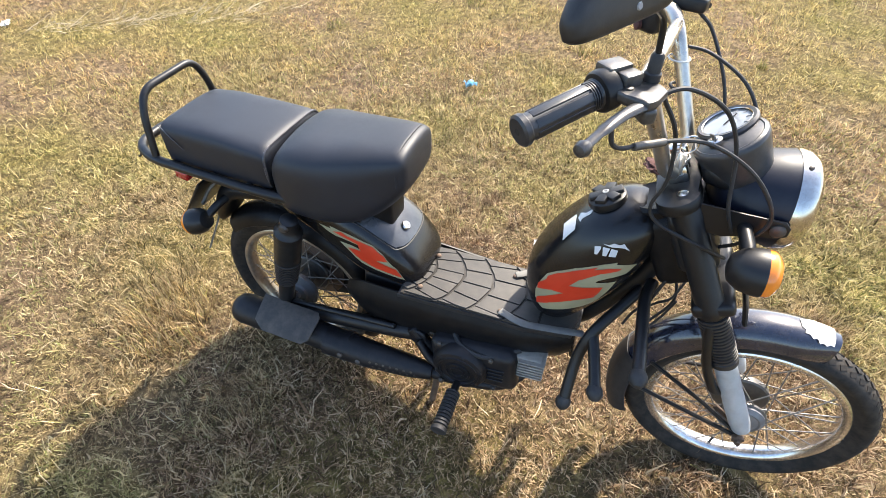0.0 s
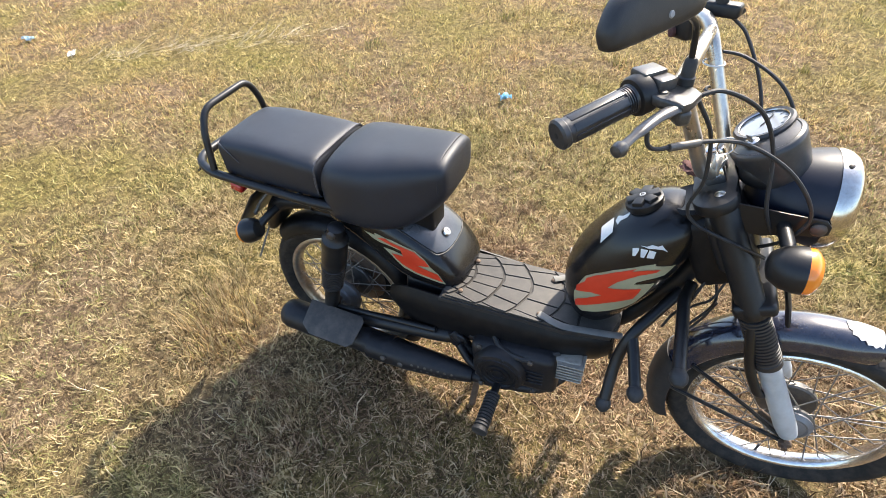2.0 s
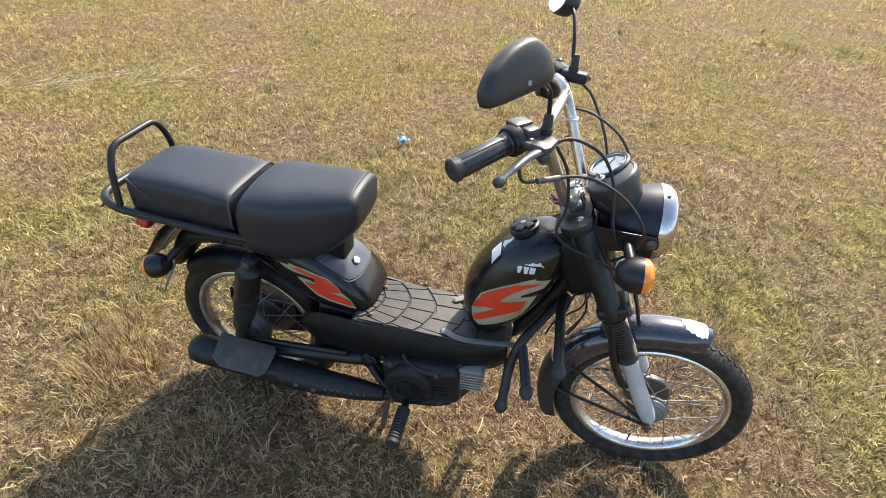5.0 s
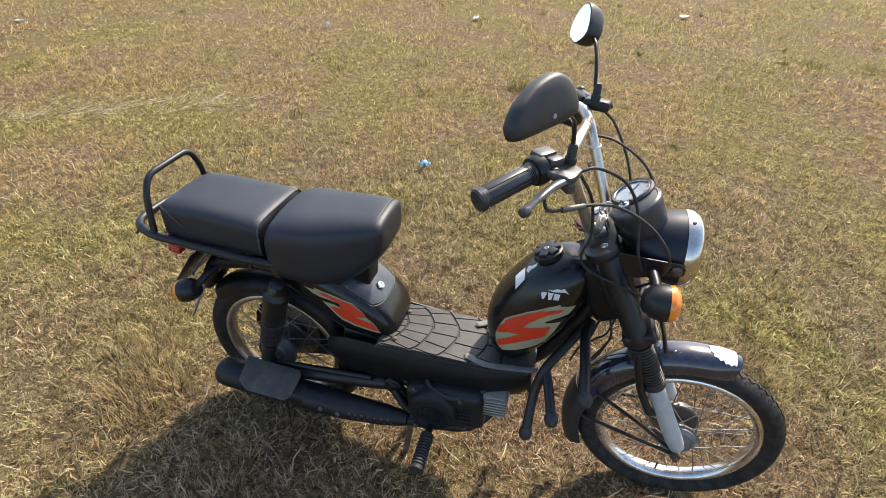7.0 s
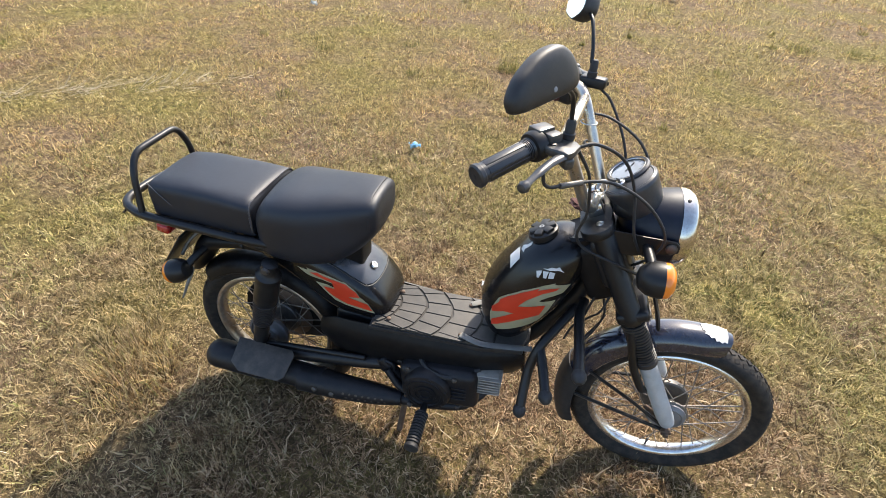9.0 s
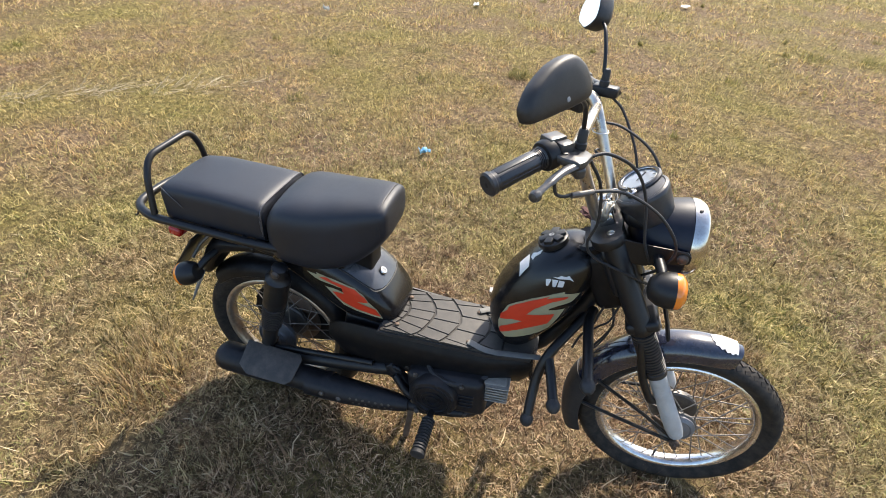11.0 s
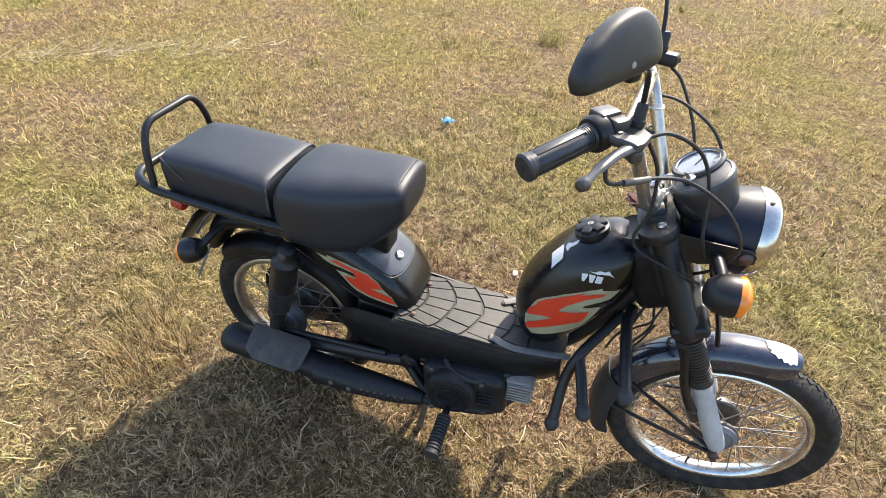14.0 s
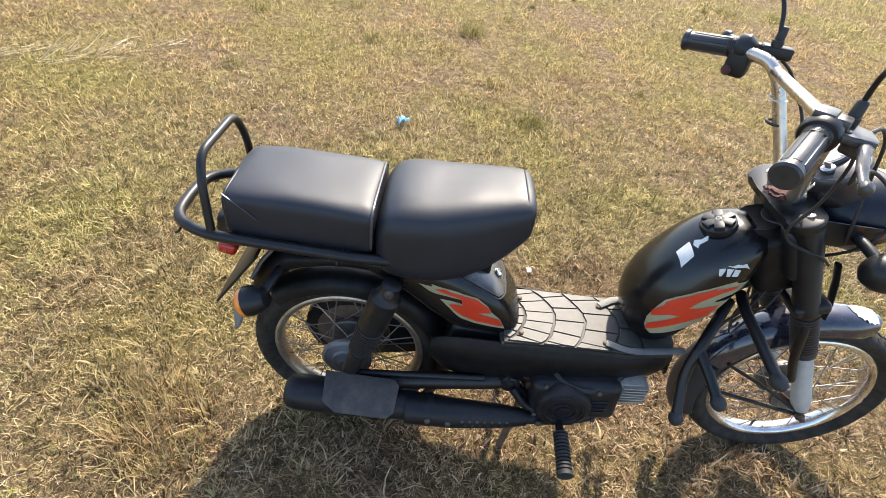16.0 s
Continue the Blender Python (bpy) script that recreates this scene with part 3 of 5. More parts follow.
# floor: tray, rubber mat with raised tread pieces, side skirts
def floor_outline(inset=0.0):
    pts = [(-0.155, -0.126), (0.03, -0.121), (0.155, -0.119), (0.262, -0.100), (0.275, -0.06), (0.275, 0.035), (0.255, 0.06), (0.13, 0.064), (-0.09, 0.064), (-0.155, 0.058)]
    c = Vector((sum(p[0] for p in pts) / len(pts), sum(p[1] for p in pts) / len(pts)))
    return [tuple(c + (Vector(p) - c) * (1 - inset)) for p in pts]


floor_tray = part("floor_tray", sheet(floor_outline(), 0.014, pose(0, 0, 0.428), 0.003), rubber, moped, "black steel floor tray")
rubber_floor = part("floor_mat", sheet(floor_outline(0.03), 0.005, pose(0, 0, 0.442), 0.0015), groove_rubber, floor_tray, "dusty grey-brown rubber foot mat")


def tread_piece(corners, z, h=0.0034, inset=0.0024):
    c = sum((Vector(p) for p in corners), Vector((0, 0))) / len(corners)
    ring = []
    for p in corners:
        d = c - Vector(p)
        ring.append(Vector(p) + d.normalized() * min(inset * 1.35, d.length * 0.4))
    bm = bmesh.new()
    lo = [bm.verts.new((p.x, p.y, z)) for p in ring]
    mid = [bm.verts.new((p.x, p.y, z + h * 0.75)) for p in ring]
    hi = [bm.verts.new((*(p + (c - p).normalized() * 0.0009), z + h)) for p in ring]
    bridge(bm, [lo, mid, hi])
    return bm


def web(u, v):
    """The mat's web: bowed arcs across the floor, crossed by lines that fan out forwards."""
    y = 0.0
    for _ in range(4):
        x = -0.252 + 0.0780 * u - 5.6 * y * y + 0.010 * noise.noise(Vector((u * 0.9, y * 14, 4.0)))
        y = (v - 2.45) * 0.122 * (max(x, -0.26) + 0.34) + 0.006 * noise.noise(Vector((u * 1.7, v * 0.9, 9.0)))
    return (x, y - 0.036)


def clip_poly(poly, xmin, xmax, ymin, ymax):
    for axis, lim, keep in ((0, xmin, 1), (0, xmax, -1), (1, ymin, 1), (1, ymax, -1)):
        out = []
        for i, b in enumerate(poly):
            a = poly[i - 1]
            ia, ib = (a[axis] - lim) * keep >= 0, (b[axis] - lim) * keep >= 0
            if ia != ib:
                t = (lim - a[axis]) / (b[axis] - a[axis])
                out.append((a[0] + (b[0] - a[0]) * t, a[1] + (b[1] - a[1]) * t))
            if ib:
                out.append(b)
        poly = out
    return poly


for u in range(0, 9):
    for v in range(-1, 7):
        w = v + 0.38 * (u % 2)
        q = clip_poly([web(u, w), web(u + 1, w), web(u + 1, w + 0.5), web(u + 1, w + 1), web(u, w + 1), web(u, w + 0.5)], -0.150, 0.185, -0.119, 0.058)
        if len(q) > 2:
            area = abs(sum(q[i - 1][0] * q[i][1] - q[i][0] * q[i - 1][1] for i in range(len(q)))) / 2
            if area > 0.00012:
                part("tread_piece", tread_piece(q, 0.447), mat_rubber, rubber_floor, sharp=15)
part("mat_apron", sheet([(0.189, -0.114), (0.258, -0.096), (0.268, -0.058), (0.268, 0.033), (0.25, 0.055), (0.189, 0.058)], 0.004, pose(0, 0, 0.4465), 0.001), mat_rubber, rubber_floor)
for x, y in ((-0.107, -0.094), (-0.103, 0.022), (0.095, -0.098), (0.100, 0.022)):
    part("mat_screw", lathe([(0.0065, 0), (0.0065, 0.002), (0.0045, 0.004), (0.002, 0.0045)], (x, y, 0.4515), (0, 0, 1), 16), rust, rubber_floor, "rusty round-head screw")
for s, w in ((-1, [(0.095, -0.100), (0.150, -0.117), (0.215, -0.110), (0.285, -0.098)]), (1, [(0.100, 0.024), (0.150, 0.052), (0.215, 0.056), (0.285, 0.045)])):
    bm = tube(smooth_path([(x, y, 0.4560) for x, y in w]), 0.0095, 8, flat=0.25)
    part("mat_strap", bm, flap_rubber, rubber_floor, "dusty flat grey strap")

def skirt(side):
    """The long rounded skirt under the floor's edge."""
    rings = []
    for x, top, low, y in ((-0.315, 0.392, 0.318, 0.098), (-0.28, 0.420, 0.296, 0.114), (-0.235, 0.435, 0.288, 0.124), (-0.18, 0.438, 0.286, 0.128), (-0.08, 0.438, 0.290, 0.130), (0.05, 0.440, 0.302, 0.130), (0.16, 0.441, 0.322, 0.125), (0.245, 0.443, 0.340, 0.106), (0.270, 0.441, 0.350, 0.092)):
        yy = y if side < 0 else 0.075
        ring = []
        for k in range(9):
            f = k / 8
            bulge = 0.006 * math.sin(f * math.pi)
            ring.append((x, side * (yy + bulge - 0.02 * f * f - 0.012 * max(0.0, 1 - 5 * f)), top - 0.004 + (low - top) * f))
        ring += [(px, py - side * 0.004, pz) for px, py, pz in reversed(ring)]
        rings.append(ring)
    return loft(rings)


for s in (-1, 1):
    part("side_skirt", skirt(s), dull_black, moped, "black side skirt below the floor")
part("front_skirt", block((0.010, 0.165, 0.085), pose(0.268, -0.012, 0.398, 0, -8, 0), 0.004), black_paint, moped)

# tank
def tank_mesh():
    levels = [(0.44, 0.181, 0.235, 0.045), (0.448, 0.166, 0.245, 0.066), (0.475, 0.144, 0.27, 0.088), (0.52, 0.13, 0.3, 0.1), (0.57, 0.13, 0.33, 0.106), (0.62, 0.145, 0.352, 0.106), (0.665, 0.169, 0.366, 0.1), (0.705, 0.196, 0.374, 0.092), (0.738, 0.226, 0.377, 0.08), (0.76, 0.254, 0.374, 0.064), (0.773, 0.278, 0.366, 0.046), (0.779, 0.298, 0.352, 0.026)]
    return loft([oval((a + b) / 2, 0, z, (b - a) / 2, w, 2.25, 64) for z, a, b, w in fine(levels)])


tank = part("fuel_tank", tank_mesh(), black_paint, moped, "glossy black fuel tank with red and silver flame decal", sharp=60)
SILVER = [(0.3398, 0.6755), (0.3042, 0.6774), (0.3044, 0.6824), (0.281, 0.6732), (0.2707, 0.6674), (0.2324, 0.647), (0.1988, 0.6218), (0.181, 0.6039), (0.171, 0.5791), (0.1669, 0.5633), (0.1631, 0.5455), (0.1656, 0.5209), (0.1734, 0.5065), (0.1861, 0.4973), (0.2232, 0.516), (0.2687, 0.5411), (0.287, 0.556), (0.3026, 0.5936), (0.3131, 0.6297), (0.276, 0.6248), (0.2793, 0.6309), (0.2971, 0.6403), (0.3259, 0.6504)]
RED = [(0.1841, 0.6006), (0.2, 0.6179), (0.2338, 0.6426), (0.2737, 0.6647), (0.2664, 0.6562), (0.2919, 0.6655), (0.3151, 0.6686), (0.3101, 0.6618), (0.2808, 0.6503), (0.2642, 0.6384), (0.2444, 0.6227), (0.2285, 0.6009), (0.2464, 0.6043), (0.2737, 0.6111), (0.2919, 0.6142), (0.2877, 0.5969), (0.2812, 0.5791), (0.2658, 0.5731), (0.2363, 0.5572), (0.2002, 0.5323), (0.1717, 0.5076), (0.1692, 0.5241), (0.1735, 0.5326), (0.1941, 0.5525), (0.2215, 0.576), (0.1968, 0.5721), (0.1674, 0.5538), (0.1667, 0.5684), (0.1826, 0.5912)]
# three plain slanting bars under a small wedge stand for the maker's mark
EMBLEM = [[(0.2560, 0.7045), (0.2672, 0.7085), (0.2682, 0.7040), (0.2640, 0.6905), (0.2592, 0.6898)],
        [(0.2705, 0.7082), (0.2838, 0.7092), (0.2806, 0.6918), (0.2738, 0.6914)],
        [(0.2860, 0.7094), (0.2985, 0.7087), (0.2972, 0.6940), (0.2846, 0.6926)],
        [(0.2690, 0.7139), (0.2800, 0.7150), (0.2887, 0.7205), (0.2990, 0.7200), (0.3060, 0.7240), (0.3100, 0.7190), (0.3190, 0.7108), (0.3080, 0.7150), (0.2960, 0.7140), (0.2850, 0.7120)]]
for s in (-1, 1):
    part("flame_border", wrap(SILVER, tank, s, 0.0008, 0.008), decal_silver, tank, "silver-gold flame decal", sharp=1)
    part("flame", wrap(RED, tank, s, 0.0020, 0.008), decal_red, tank, "red flame decal", sharp=1)
    for shape in EMBLEM:
        part("emblem", wrap(shape, tank, s, 0.0010, 0.006), white_mark, tank, "small white emblem")
# torn paper stickers high on the tank's shoulder
def drape(outline, target, lift):
    """A paper label let down on a part from above: its outline in x and y."""
    bm = bmesh.new()
    bm.faces.new([bm.verts.new((x, y, 0)) for x, y in outline])
    bm.normal_update()
    bmesh.ops.triangulate(bm, faces=bm.faces)
    for _ in range(4):
        bmesh.ops.subdivide_edges(bm, edges=[e for e in bm.edges if e.calc_length() > 0.008], cuts=1)
        bmesh.ops.triangulate(bm, faces=bm.faces)
    tree = BVHTree.FromPolygons([v.co for v in target.data.vertices], [p.vertices[:] for p in target.data.polygons])
    for v in bm.verts:
        hit, normal, _, _ = tree.ray_cast(Vector((v.co.x, v.co.y, 2)), Vector((0, 0, -1)))
        if hit:
            v.co = hit + normal * lift * (1 if normal.z > 0 else -1)
    return bm


part("paper_label", drape([(0.189, -0.030), (0.195, -0.064), (0.213, -0.058), (0.209, -0.024)], tank, 0.0010), white_sticker, tank, "torn white paper label")
part("paper_label", drape([(0.213, -0.036), (0.219, -0.048), (0.222, -0.042), (0.234, -0.041), (0.238, -0.030), (0.226, -0.033), (0.216, -0.026)], tank, 0.0010), white_sticker, tank, "torn scrap of pale label")
cap = part("fuel_cap", lathe([(0.033, -0.008), (0.037, 0.0), (0.036, 0.010), (0.032, 0.013), (0.024, 0.014), (0.004, 0.015)], (0.258, -0.012, 0.760), (-0.42, 0, 0.9), 28), plastic, tank, "black plastic fuel cap with a six-lobed grip")
capm = frame_of((0.258, -0.012, 0.760), (-0.42, 0, 0.9), (1, 0, 0))
for a in (15, 75, 135):
    part("cap_grip", block((0.064, 0.021, 0.012), capm @ pose(0, 0, 0.0145, 0, 0, a), 0.003), plastic, cap)
part("cap_mark", lathe([(0.0042, 0.0205), (0.0050, 0.0210), (0.0058, 0.0205)], (0.258, -0.012, 0.760), (-0.42, 0, 0.9), 20), white_mark, cap)
part("tank_collar", lathe([(0.046, -0.010), (0.052, -0.004), (0.052, 0.018), (0.045, 0.024), (0.040, 0.022)], (0.348, 0, 0.764), (-0.35, 0, 0.93), 28), dull_black, tank, "black collar round the stem")

# rear body with tool lid
def body_mesh():
    cuts = [(-0.108, 0.425, 0.455, 0.040), (-0.114, 0.418, 0.470, 0.066), (-0.132, 0.412, 0.500, 0.086), (-0.165, 0.410, 0.540, 0.096), (-0.205, 0.414, 0.573, 0.100), (-0.26, 0.420, 0.606, 0.102), (-0.32, 0.462, 0.628, 0.102), (-0.38, 0.518, 0.642, 0.102), (-0.44, 0.556, 0.648, 0.098), (-0.47, 0.572, 0.645, 0.090)]
    return loft([oval(x, 0, (a + b) / 2, w, (b - a) / 2, 3.2, 64, "yz") for x, a, b, w in fine(cuts)])


rear_body = part("rear_body", body_mesh(), black_paint, moped, "glossy black rear body cover with red and silver decal", sharp=60)
RSILVER = [(-0.3585, 0.5816), (-0.3284, 0.5743), (-0.3313, 0.5812), (-0.3095, 0.5743), (-0.2829, 0.5678), (-0.2537, 0.558), (-0.2247, 0.5487), (-0.2087, 0.5359), (-0.1981, 0.5276), (-0.1865, 0.5111), (-0.1648, 0.4905), (-0.1477, 0.4577), (-0.1762, 0.4646), (-0.2211, 0.4736), (-0.2567, 0.487), (-0.2726, 0.502), (-0.2886, 0.5199), (-0.3085, 0.5413), (-0.2801, 0.5381), (-0.247, 0.5285), (-0.2612, 0.5433), (-0.2907, 0.5504), (-0.3176, 0.5551), (-0.3349, 0.5625)]
RRED = [(-0.3232, 0.5685), (-0.302, 0.5704), (-0.2871, 0.5627), (-0.2579, 0.5549), (-0.2241, 0.545), (-0.2105, 0.5331), (-0.1978, 0.5255), (-0.1872, 0.51), (-0.2003, 0.5089), (-0.2184, 0.5077), (-0.2043, 0.5018), (-0.1846, 0.4962), (-0.1671, 0.4901), (-0.1534, 0.4659), (-0.182, 0.4736), (-0.2219, 0.4823), (-0.255, 0.4975), (-0.2733, 0.5117), (-0.2867, 0.5289), (-0.2697, 0.5287), (-0.255, 0.527), (-0.2615, 0.546), (-0.2862, 0.5546), (-0.3059, 0.5613)]
for s in (-1, 1):
    part("flame_border", wrap(RSILVER, rear_body, s, 0.0008, 0.007), decal_silver, rear_body, "silver-gold flame decal", sharp=1)
    part("flame", wrap(RRED, rear_body, s, 0.0020, 0.007), decal_red, rear_body, "red flame decal", sharp=1)
LID = [(-0.290, -0.083), (-0.257, -0.083), (-0.214, -0.083), (-0.190, -0.081), (-0.174, -0.077), (-0.162, -0.060), (-0.156, -0.036), (-0.154, 0.0), (-0.156, 0.036), (-0.162, 0.060), (-0.174, 0.077), (-0.190, 0.081), (-0.214, 0.083), (-0.290, 0.083)]
lid = part("tool_lid", drape([(x - 0.002, y * 0.97) for x, y in LID], rear_body, 0.0022), lid_sheen_paint, rear_body, "dusty grey-black tool lid with sky sheen in its colour", sharp=60)
body_tree = BVHTree.FromPolygons([v.co for v in rear_body.data.vertices], [p.vertices[:] for p in rear_body.data.polygons])
rim_line = [body_tree.ray_cast(Vector((p.x, p.y, 2)), Vector((0, 0, -1)))[0] for p in smooth_path([(x, y, 0) for x, y in LID], 5)]
part("lid_groove", tube([p for p in rim_line if p], 0.0018, 6), rubber, rear_body)
part("lid_lock", lathe([(0.011, 0), (0.012, 0.003), (0.010, 0.006), (0.007, 0.0065), (0.006, 0.004)], (-0.178, -0.010, 0.556), (0.62, 0, 0.78), 20), chrome, rear_body, "bright key lock")

part("lower_cover", block((0.155, 0.165, 0.135), pose(-0.200, 0, 0.362, 0, 8, 0), 0.012, 3), plastic, moped, "black plastic cover ahead of the rear wheel")


# seats
def cushion(cuts, n=3.4, seg=48):
    return loft([oval(x, 0, (a + b) / 2, w, (b - a) / 2, n, seg, "yz") for x, a, b, w in fine(cuts, 3)])


def puff(bm, amp, scale, seed):
    """Gives stuffed vinyl its slack: low swells and a few creases."""
    for v in bm.verts:
        p = v.co * scale + Vector((seed, seed * 2, 0))
        v.co += Vector((noise.noise(p), noise.noise(p + Vector((9, 0, 0))), noise.noise(p + Vector((0, 9, 0))))) * amp
        v.co.z -= amp * 0.6 * max(0.0, noise.noise(p * 2.3) - 0.25)
    return bm


driver = part("driver_seat", puff(cushion([(-0.459, 0.640, 0.700, 0.070), (-0.455, 0.615, 0.730, 0.100), (-0.442, 0.596, 0.757, 0.120), (-0.42, 0.588, 0.774, 0.130), (-0.38, 0.584, 0.782, 0.134), (-0.33, 0.582, 0.785, 0.130),
                                      (-0.28, 0.590, 0.789, 0.121), (-0.235, 0.610, 0.794, 0.110), (-0.195, 0.640, 0.799, 0.099), (-0.168, 0.668, 0.801, 0.091), (-0.152, 0.690, 0.799, 0.085), (-0.143, 0.705, 0.793, 0.078), (-0.139, 0.722, 0.780, 0.062)], 3.8, 72), 0.0025, 11, 3), vinyl, moped, "padded black vinyl driver's seat", sharp=70)
part("seat_seam", tube([(-0.1555 - 0.004 * abs(math.sin(a)), 0.0885 * math.copysign(abs(math.cos(a)) ** 0.6, math.cos(a)), 0.727 + 0.075 * abs(math.sin(a)) ** 0.6) for a in (math.pi * k / 24 for k in range(25))], 0.0022, 6), vinyl, driver)
part("seat_pan", cushion([(-0.44, 0.59, 0.625, 0.085), (-0.42, 0.580, 0.64, 0.095), (-0.33, 0.570, 0.66, 0.085), (-0.27, 0.560, 0.67, 0.060), (-0.216, 0.553, 0.70, 0.042), (-0.203, 0.555, 0.70, 0.038), (-0.199, 0.564, 0.70, 0.032)], 5.0), dull_black, driver, "black plastic seat base")
pillion = part("pillion_seat", puff(cushion([(-0.766, 0.675, 0.735, 0.084), (-0.763, 0.652, 0.752, 0.096), (-0.756, 0.643, 0.761, 0.104), (-0.735, 0.641, 0.767, 0.109), (-0.66, 0.641, 0.769, 0.113), (-0.56, 0.641, 0.766, 0.115), (-0.49, 0.641, 0.762, 0.116), (-0.470, 0.642, 0.759, 0.115), (-0.462, 0.646, 0.754, 0.112), (-0.459, 0.665, 0.745, 0.104)], 5.5, 72), 0.003, 13, 5), vinyl, moped, "square black vinyl pillion cushion", sharp=70)
edge = [(-0.4625, y, z) for _, y, z in oval(0, 0, 0.705, 0.1140, 0.0525, 5.5, 48, "yz")]
part("piping", tube(edge, 0.0030, 6, closed=True), piping_vinyl, pillion, "shiny black piping along the cushion edge")
edge = [(-0.752, y, z) for _, y, z in oval(0, 0, 0.7065, 0.1040, 0.0545, 5.5, 48, "yz")]
part("piping", tube(edge, 0.0024, 6, closed=True), vinyl, pillion)
for s in (-1, 1):
    part("corner_seam", tube(smooth_path([(-0.7575, s * 0.1005, 0.757), (-0.722, s * 0.1105, 0.738), (-0.69, s * 0.1137, 0.712)]), 0.0012, 6), piping_vinyl, pillion)
part("seat_gap_bracket", block((0.05, 0.14, 0.03), pose(-0.465, 0, 0.655), 0.004), satin_black, moped)

# luggage rack and grab rail
rack = part("luggage_rack", tube(rounded_path([(-0.42, -0.118, 0.648), (-0.50, -0.128, 0.655), (-0.80, -0.122, 0.668), (-0.872, -0.085, 0.672), (-0.880, 0.0, 0.672), (-0.872, 0.085, 0.672), (-0.80, 0.122, 0.668), (-0.50, 0.128, 0.655), (-0.42, 0.118, 0.648)], 0.055), 0.0116, 14), satin_black, moped, "black tubular rear rack")
part("grab_rail", tube(rounded_path([(-0.784, -0.118, 0.676), (-0.792, -0.098, 0.775), (-0.797, -0.068, 0.822), (-0.790, 0.085, 0.832), (-0.782, 0.108, 0.780), (-0.776, 0.118, 0.676)], 0.045), 0.0086, 14), satin_black, rack, "bent black tube grab rail")
for x in (-0.74, -0.62, -0.52):
    part("cross_bar", rod((x, -0.122, 0.660), (x, 0.122, 0.660), 0.007), satin_black, rack)
for y in (-0.1, 0.1):
    part("hook", tube(smooth_path([(-0.855, y, 0.662), (-0.862, y, 0.650), (-0.870, y, 0.645)]), 0.003, 6), satin_black, rack)

# shock absorbers
def shock(s):
    top, low = Vector((-0.416, s * 0.138, 0.592)), Vector((-0.513, s * 0.122, 0.262))
    d = (low - top).normalized()
    h = (low - top).length
    body = part("shock_absorber", lathe([(0.014, -0.016), (0.021, -0.012), (0.022, 0.014), (0.026, 0.022), (0.034, 0.030), (0.0345, 0.05), (0.033, 0.056), (0.0335, 0.11), (0.0325, 0.138), (0.030, 0.142)], top, d, 28), plastic, moped, "black rear shock absorber with rubber gaiter")
    prof = [(0.029, 0.140)]
    for k in range(11):
        z = 0.142 + k * 0.0085
        prof += [(0.0335 - k * 0.0004, z), (0.0335 - k * 0.0004, z + 0.0036), (0.0225 - k * 0.0004, z + 0.006)]
    part("gaiter", lathe(prof + [(0.022, 0.240)], top, d, 28), gaiter_rubber, body, "ribbed black rubber gaiter")
    part("lower_leg", lathe([(0.020, 0.248), (0.022, 0.256), (0.021, h - 0.02), (0.016, h + 0.012), (0.008, h + 0.016)], top, d, 20), satin_black, body)
    for p in (top, low):
        part("bolt", lathe([(0.011, 0.012), (0.011, 0.022), (0.008, 0.027), (0.003, 0.028)], p, (0, s, 0), 12), dark_steel, body, "dull steel dome nut")


for s in (-1, 1):
    shock(s)
for s in (-1, 1):
    part("swing_arm", tube(smooth_path([(-0.10, s * 0.105, 0.288), (-0.18, s * 0.112, 0.276), (-0.42, s * 0.114, 0.240), (-0.535, s * 0.112, 0.222)]), 0.0225, 14), satin_black, moped, "black tubular swing arm")
case_rim = [(REAR.x - 0.02 + 0.116 * math.cos(radians(a)), 0.235 + 0.116 * math.sin(radians(a))) for a in range(80, 281, 10)] + [(-0.10 + 0.07 * math.cos(radians(a)), 0.29 + 0.07 * math.sin(radians(a))) for a in range(-85, 86, 17)]
part("chain_case", sheet(case_rim, 0.034, pose(0, 0.084, 0, 90, 0, 0), 0.006), dull_black, moped, "black pressed-steel chain case")
# unseen panel, added to stop sunlight passing through the rear wheel
part("left_shadow_panel", sheet([(-0.70, 0.31), (-0.36, 0.30), (-0.34, 0.40), (-0.40, 0.53), (-0.62, 0.52), (-0.70, 0.44)], 0.004, pose(0, 0.150, 0, 90, 0, 0), 0.001), dull_black, moped, "unseen black panel added beyond the rear wheel to make its shadow solid")
part("left_cover", sheet([(-0.30, 0.30), (-0.12, 0.28), (0.16, 0.30), (0.16, 0.40), (-0.30, 0.44), (-0.42, 0.52), (-0.40, 0.42)], 0.006, pose(0, 0.098, 0, 90, 0, 0), 0.002), dull_black, moped, "black left side cover")
part("brake_rod", rod((-0.17, -0.125, 0.305), (-0.50, -0.122, 0.268), 0.0085), satin_black, moped)
part("swing_pivot", rod((-0.105, -0.13, 0.290), (-0.105, 0.13, 0.290), 0.026, seg=20), sooty_metal, moped)
part("foot_lever", tube(rounded_path([(-0.10, -0.135, 0.29), (-0.06, -0.15, 0.245), (-0.02, -0.155, 0.235)], 0.02), 0.011, 10), sooty_metal, moped)
part("engine_strut", rod((-0.125, -0.118, 0.315), (-0.035, -0.118, 0.215), 0.016), sooty_metal, moped)
part("engine_strut", rod((-0.075, -0.112, 0.320), (0.0, -0.112, 0.290), 0.014), sooty_metal, moped)
part("engine_hose", tube(smooth_path([(-0.02, -0.10, 0.36), (0.02, -0.150, 0.350), (0.09, -0.158, 0.345), (0.16, -0.12, 0.36)]), 0.007, 8), rubber, moped, "black rubber hose over the engine")
part("brake_arm", block((0.018, 0.008, 0.075), pose(-0.515, -0.095, 0.245, 0, 25, 0), 0.002), rust, moped)

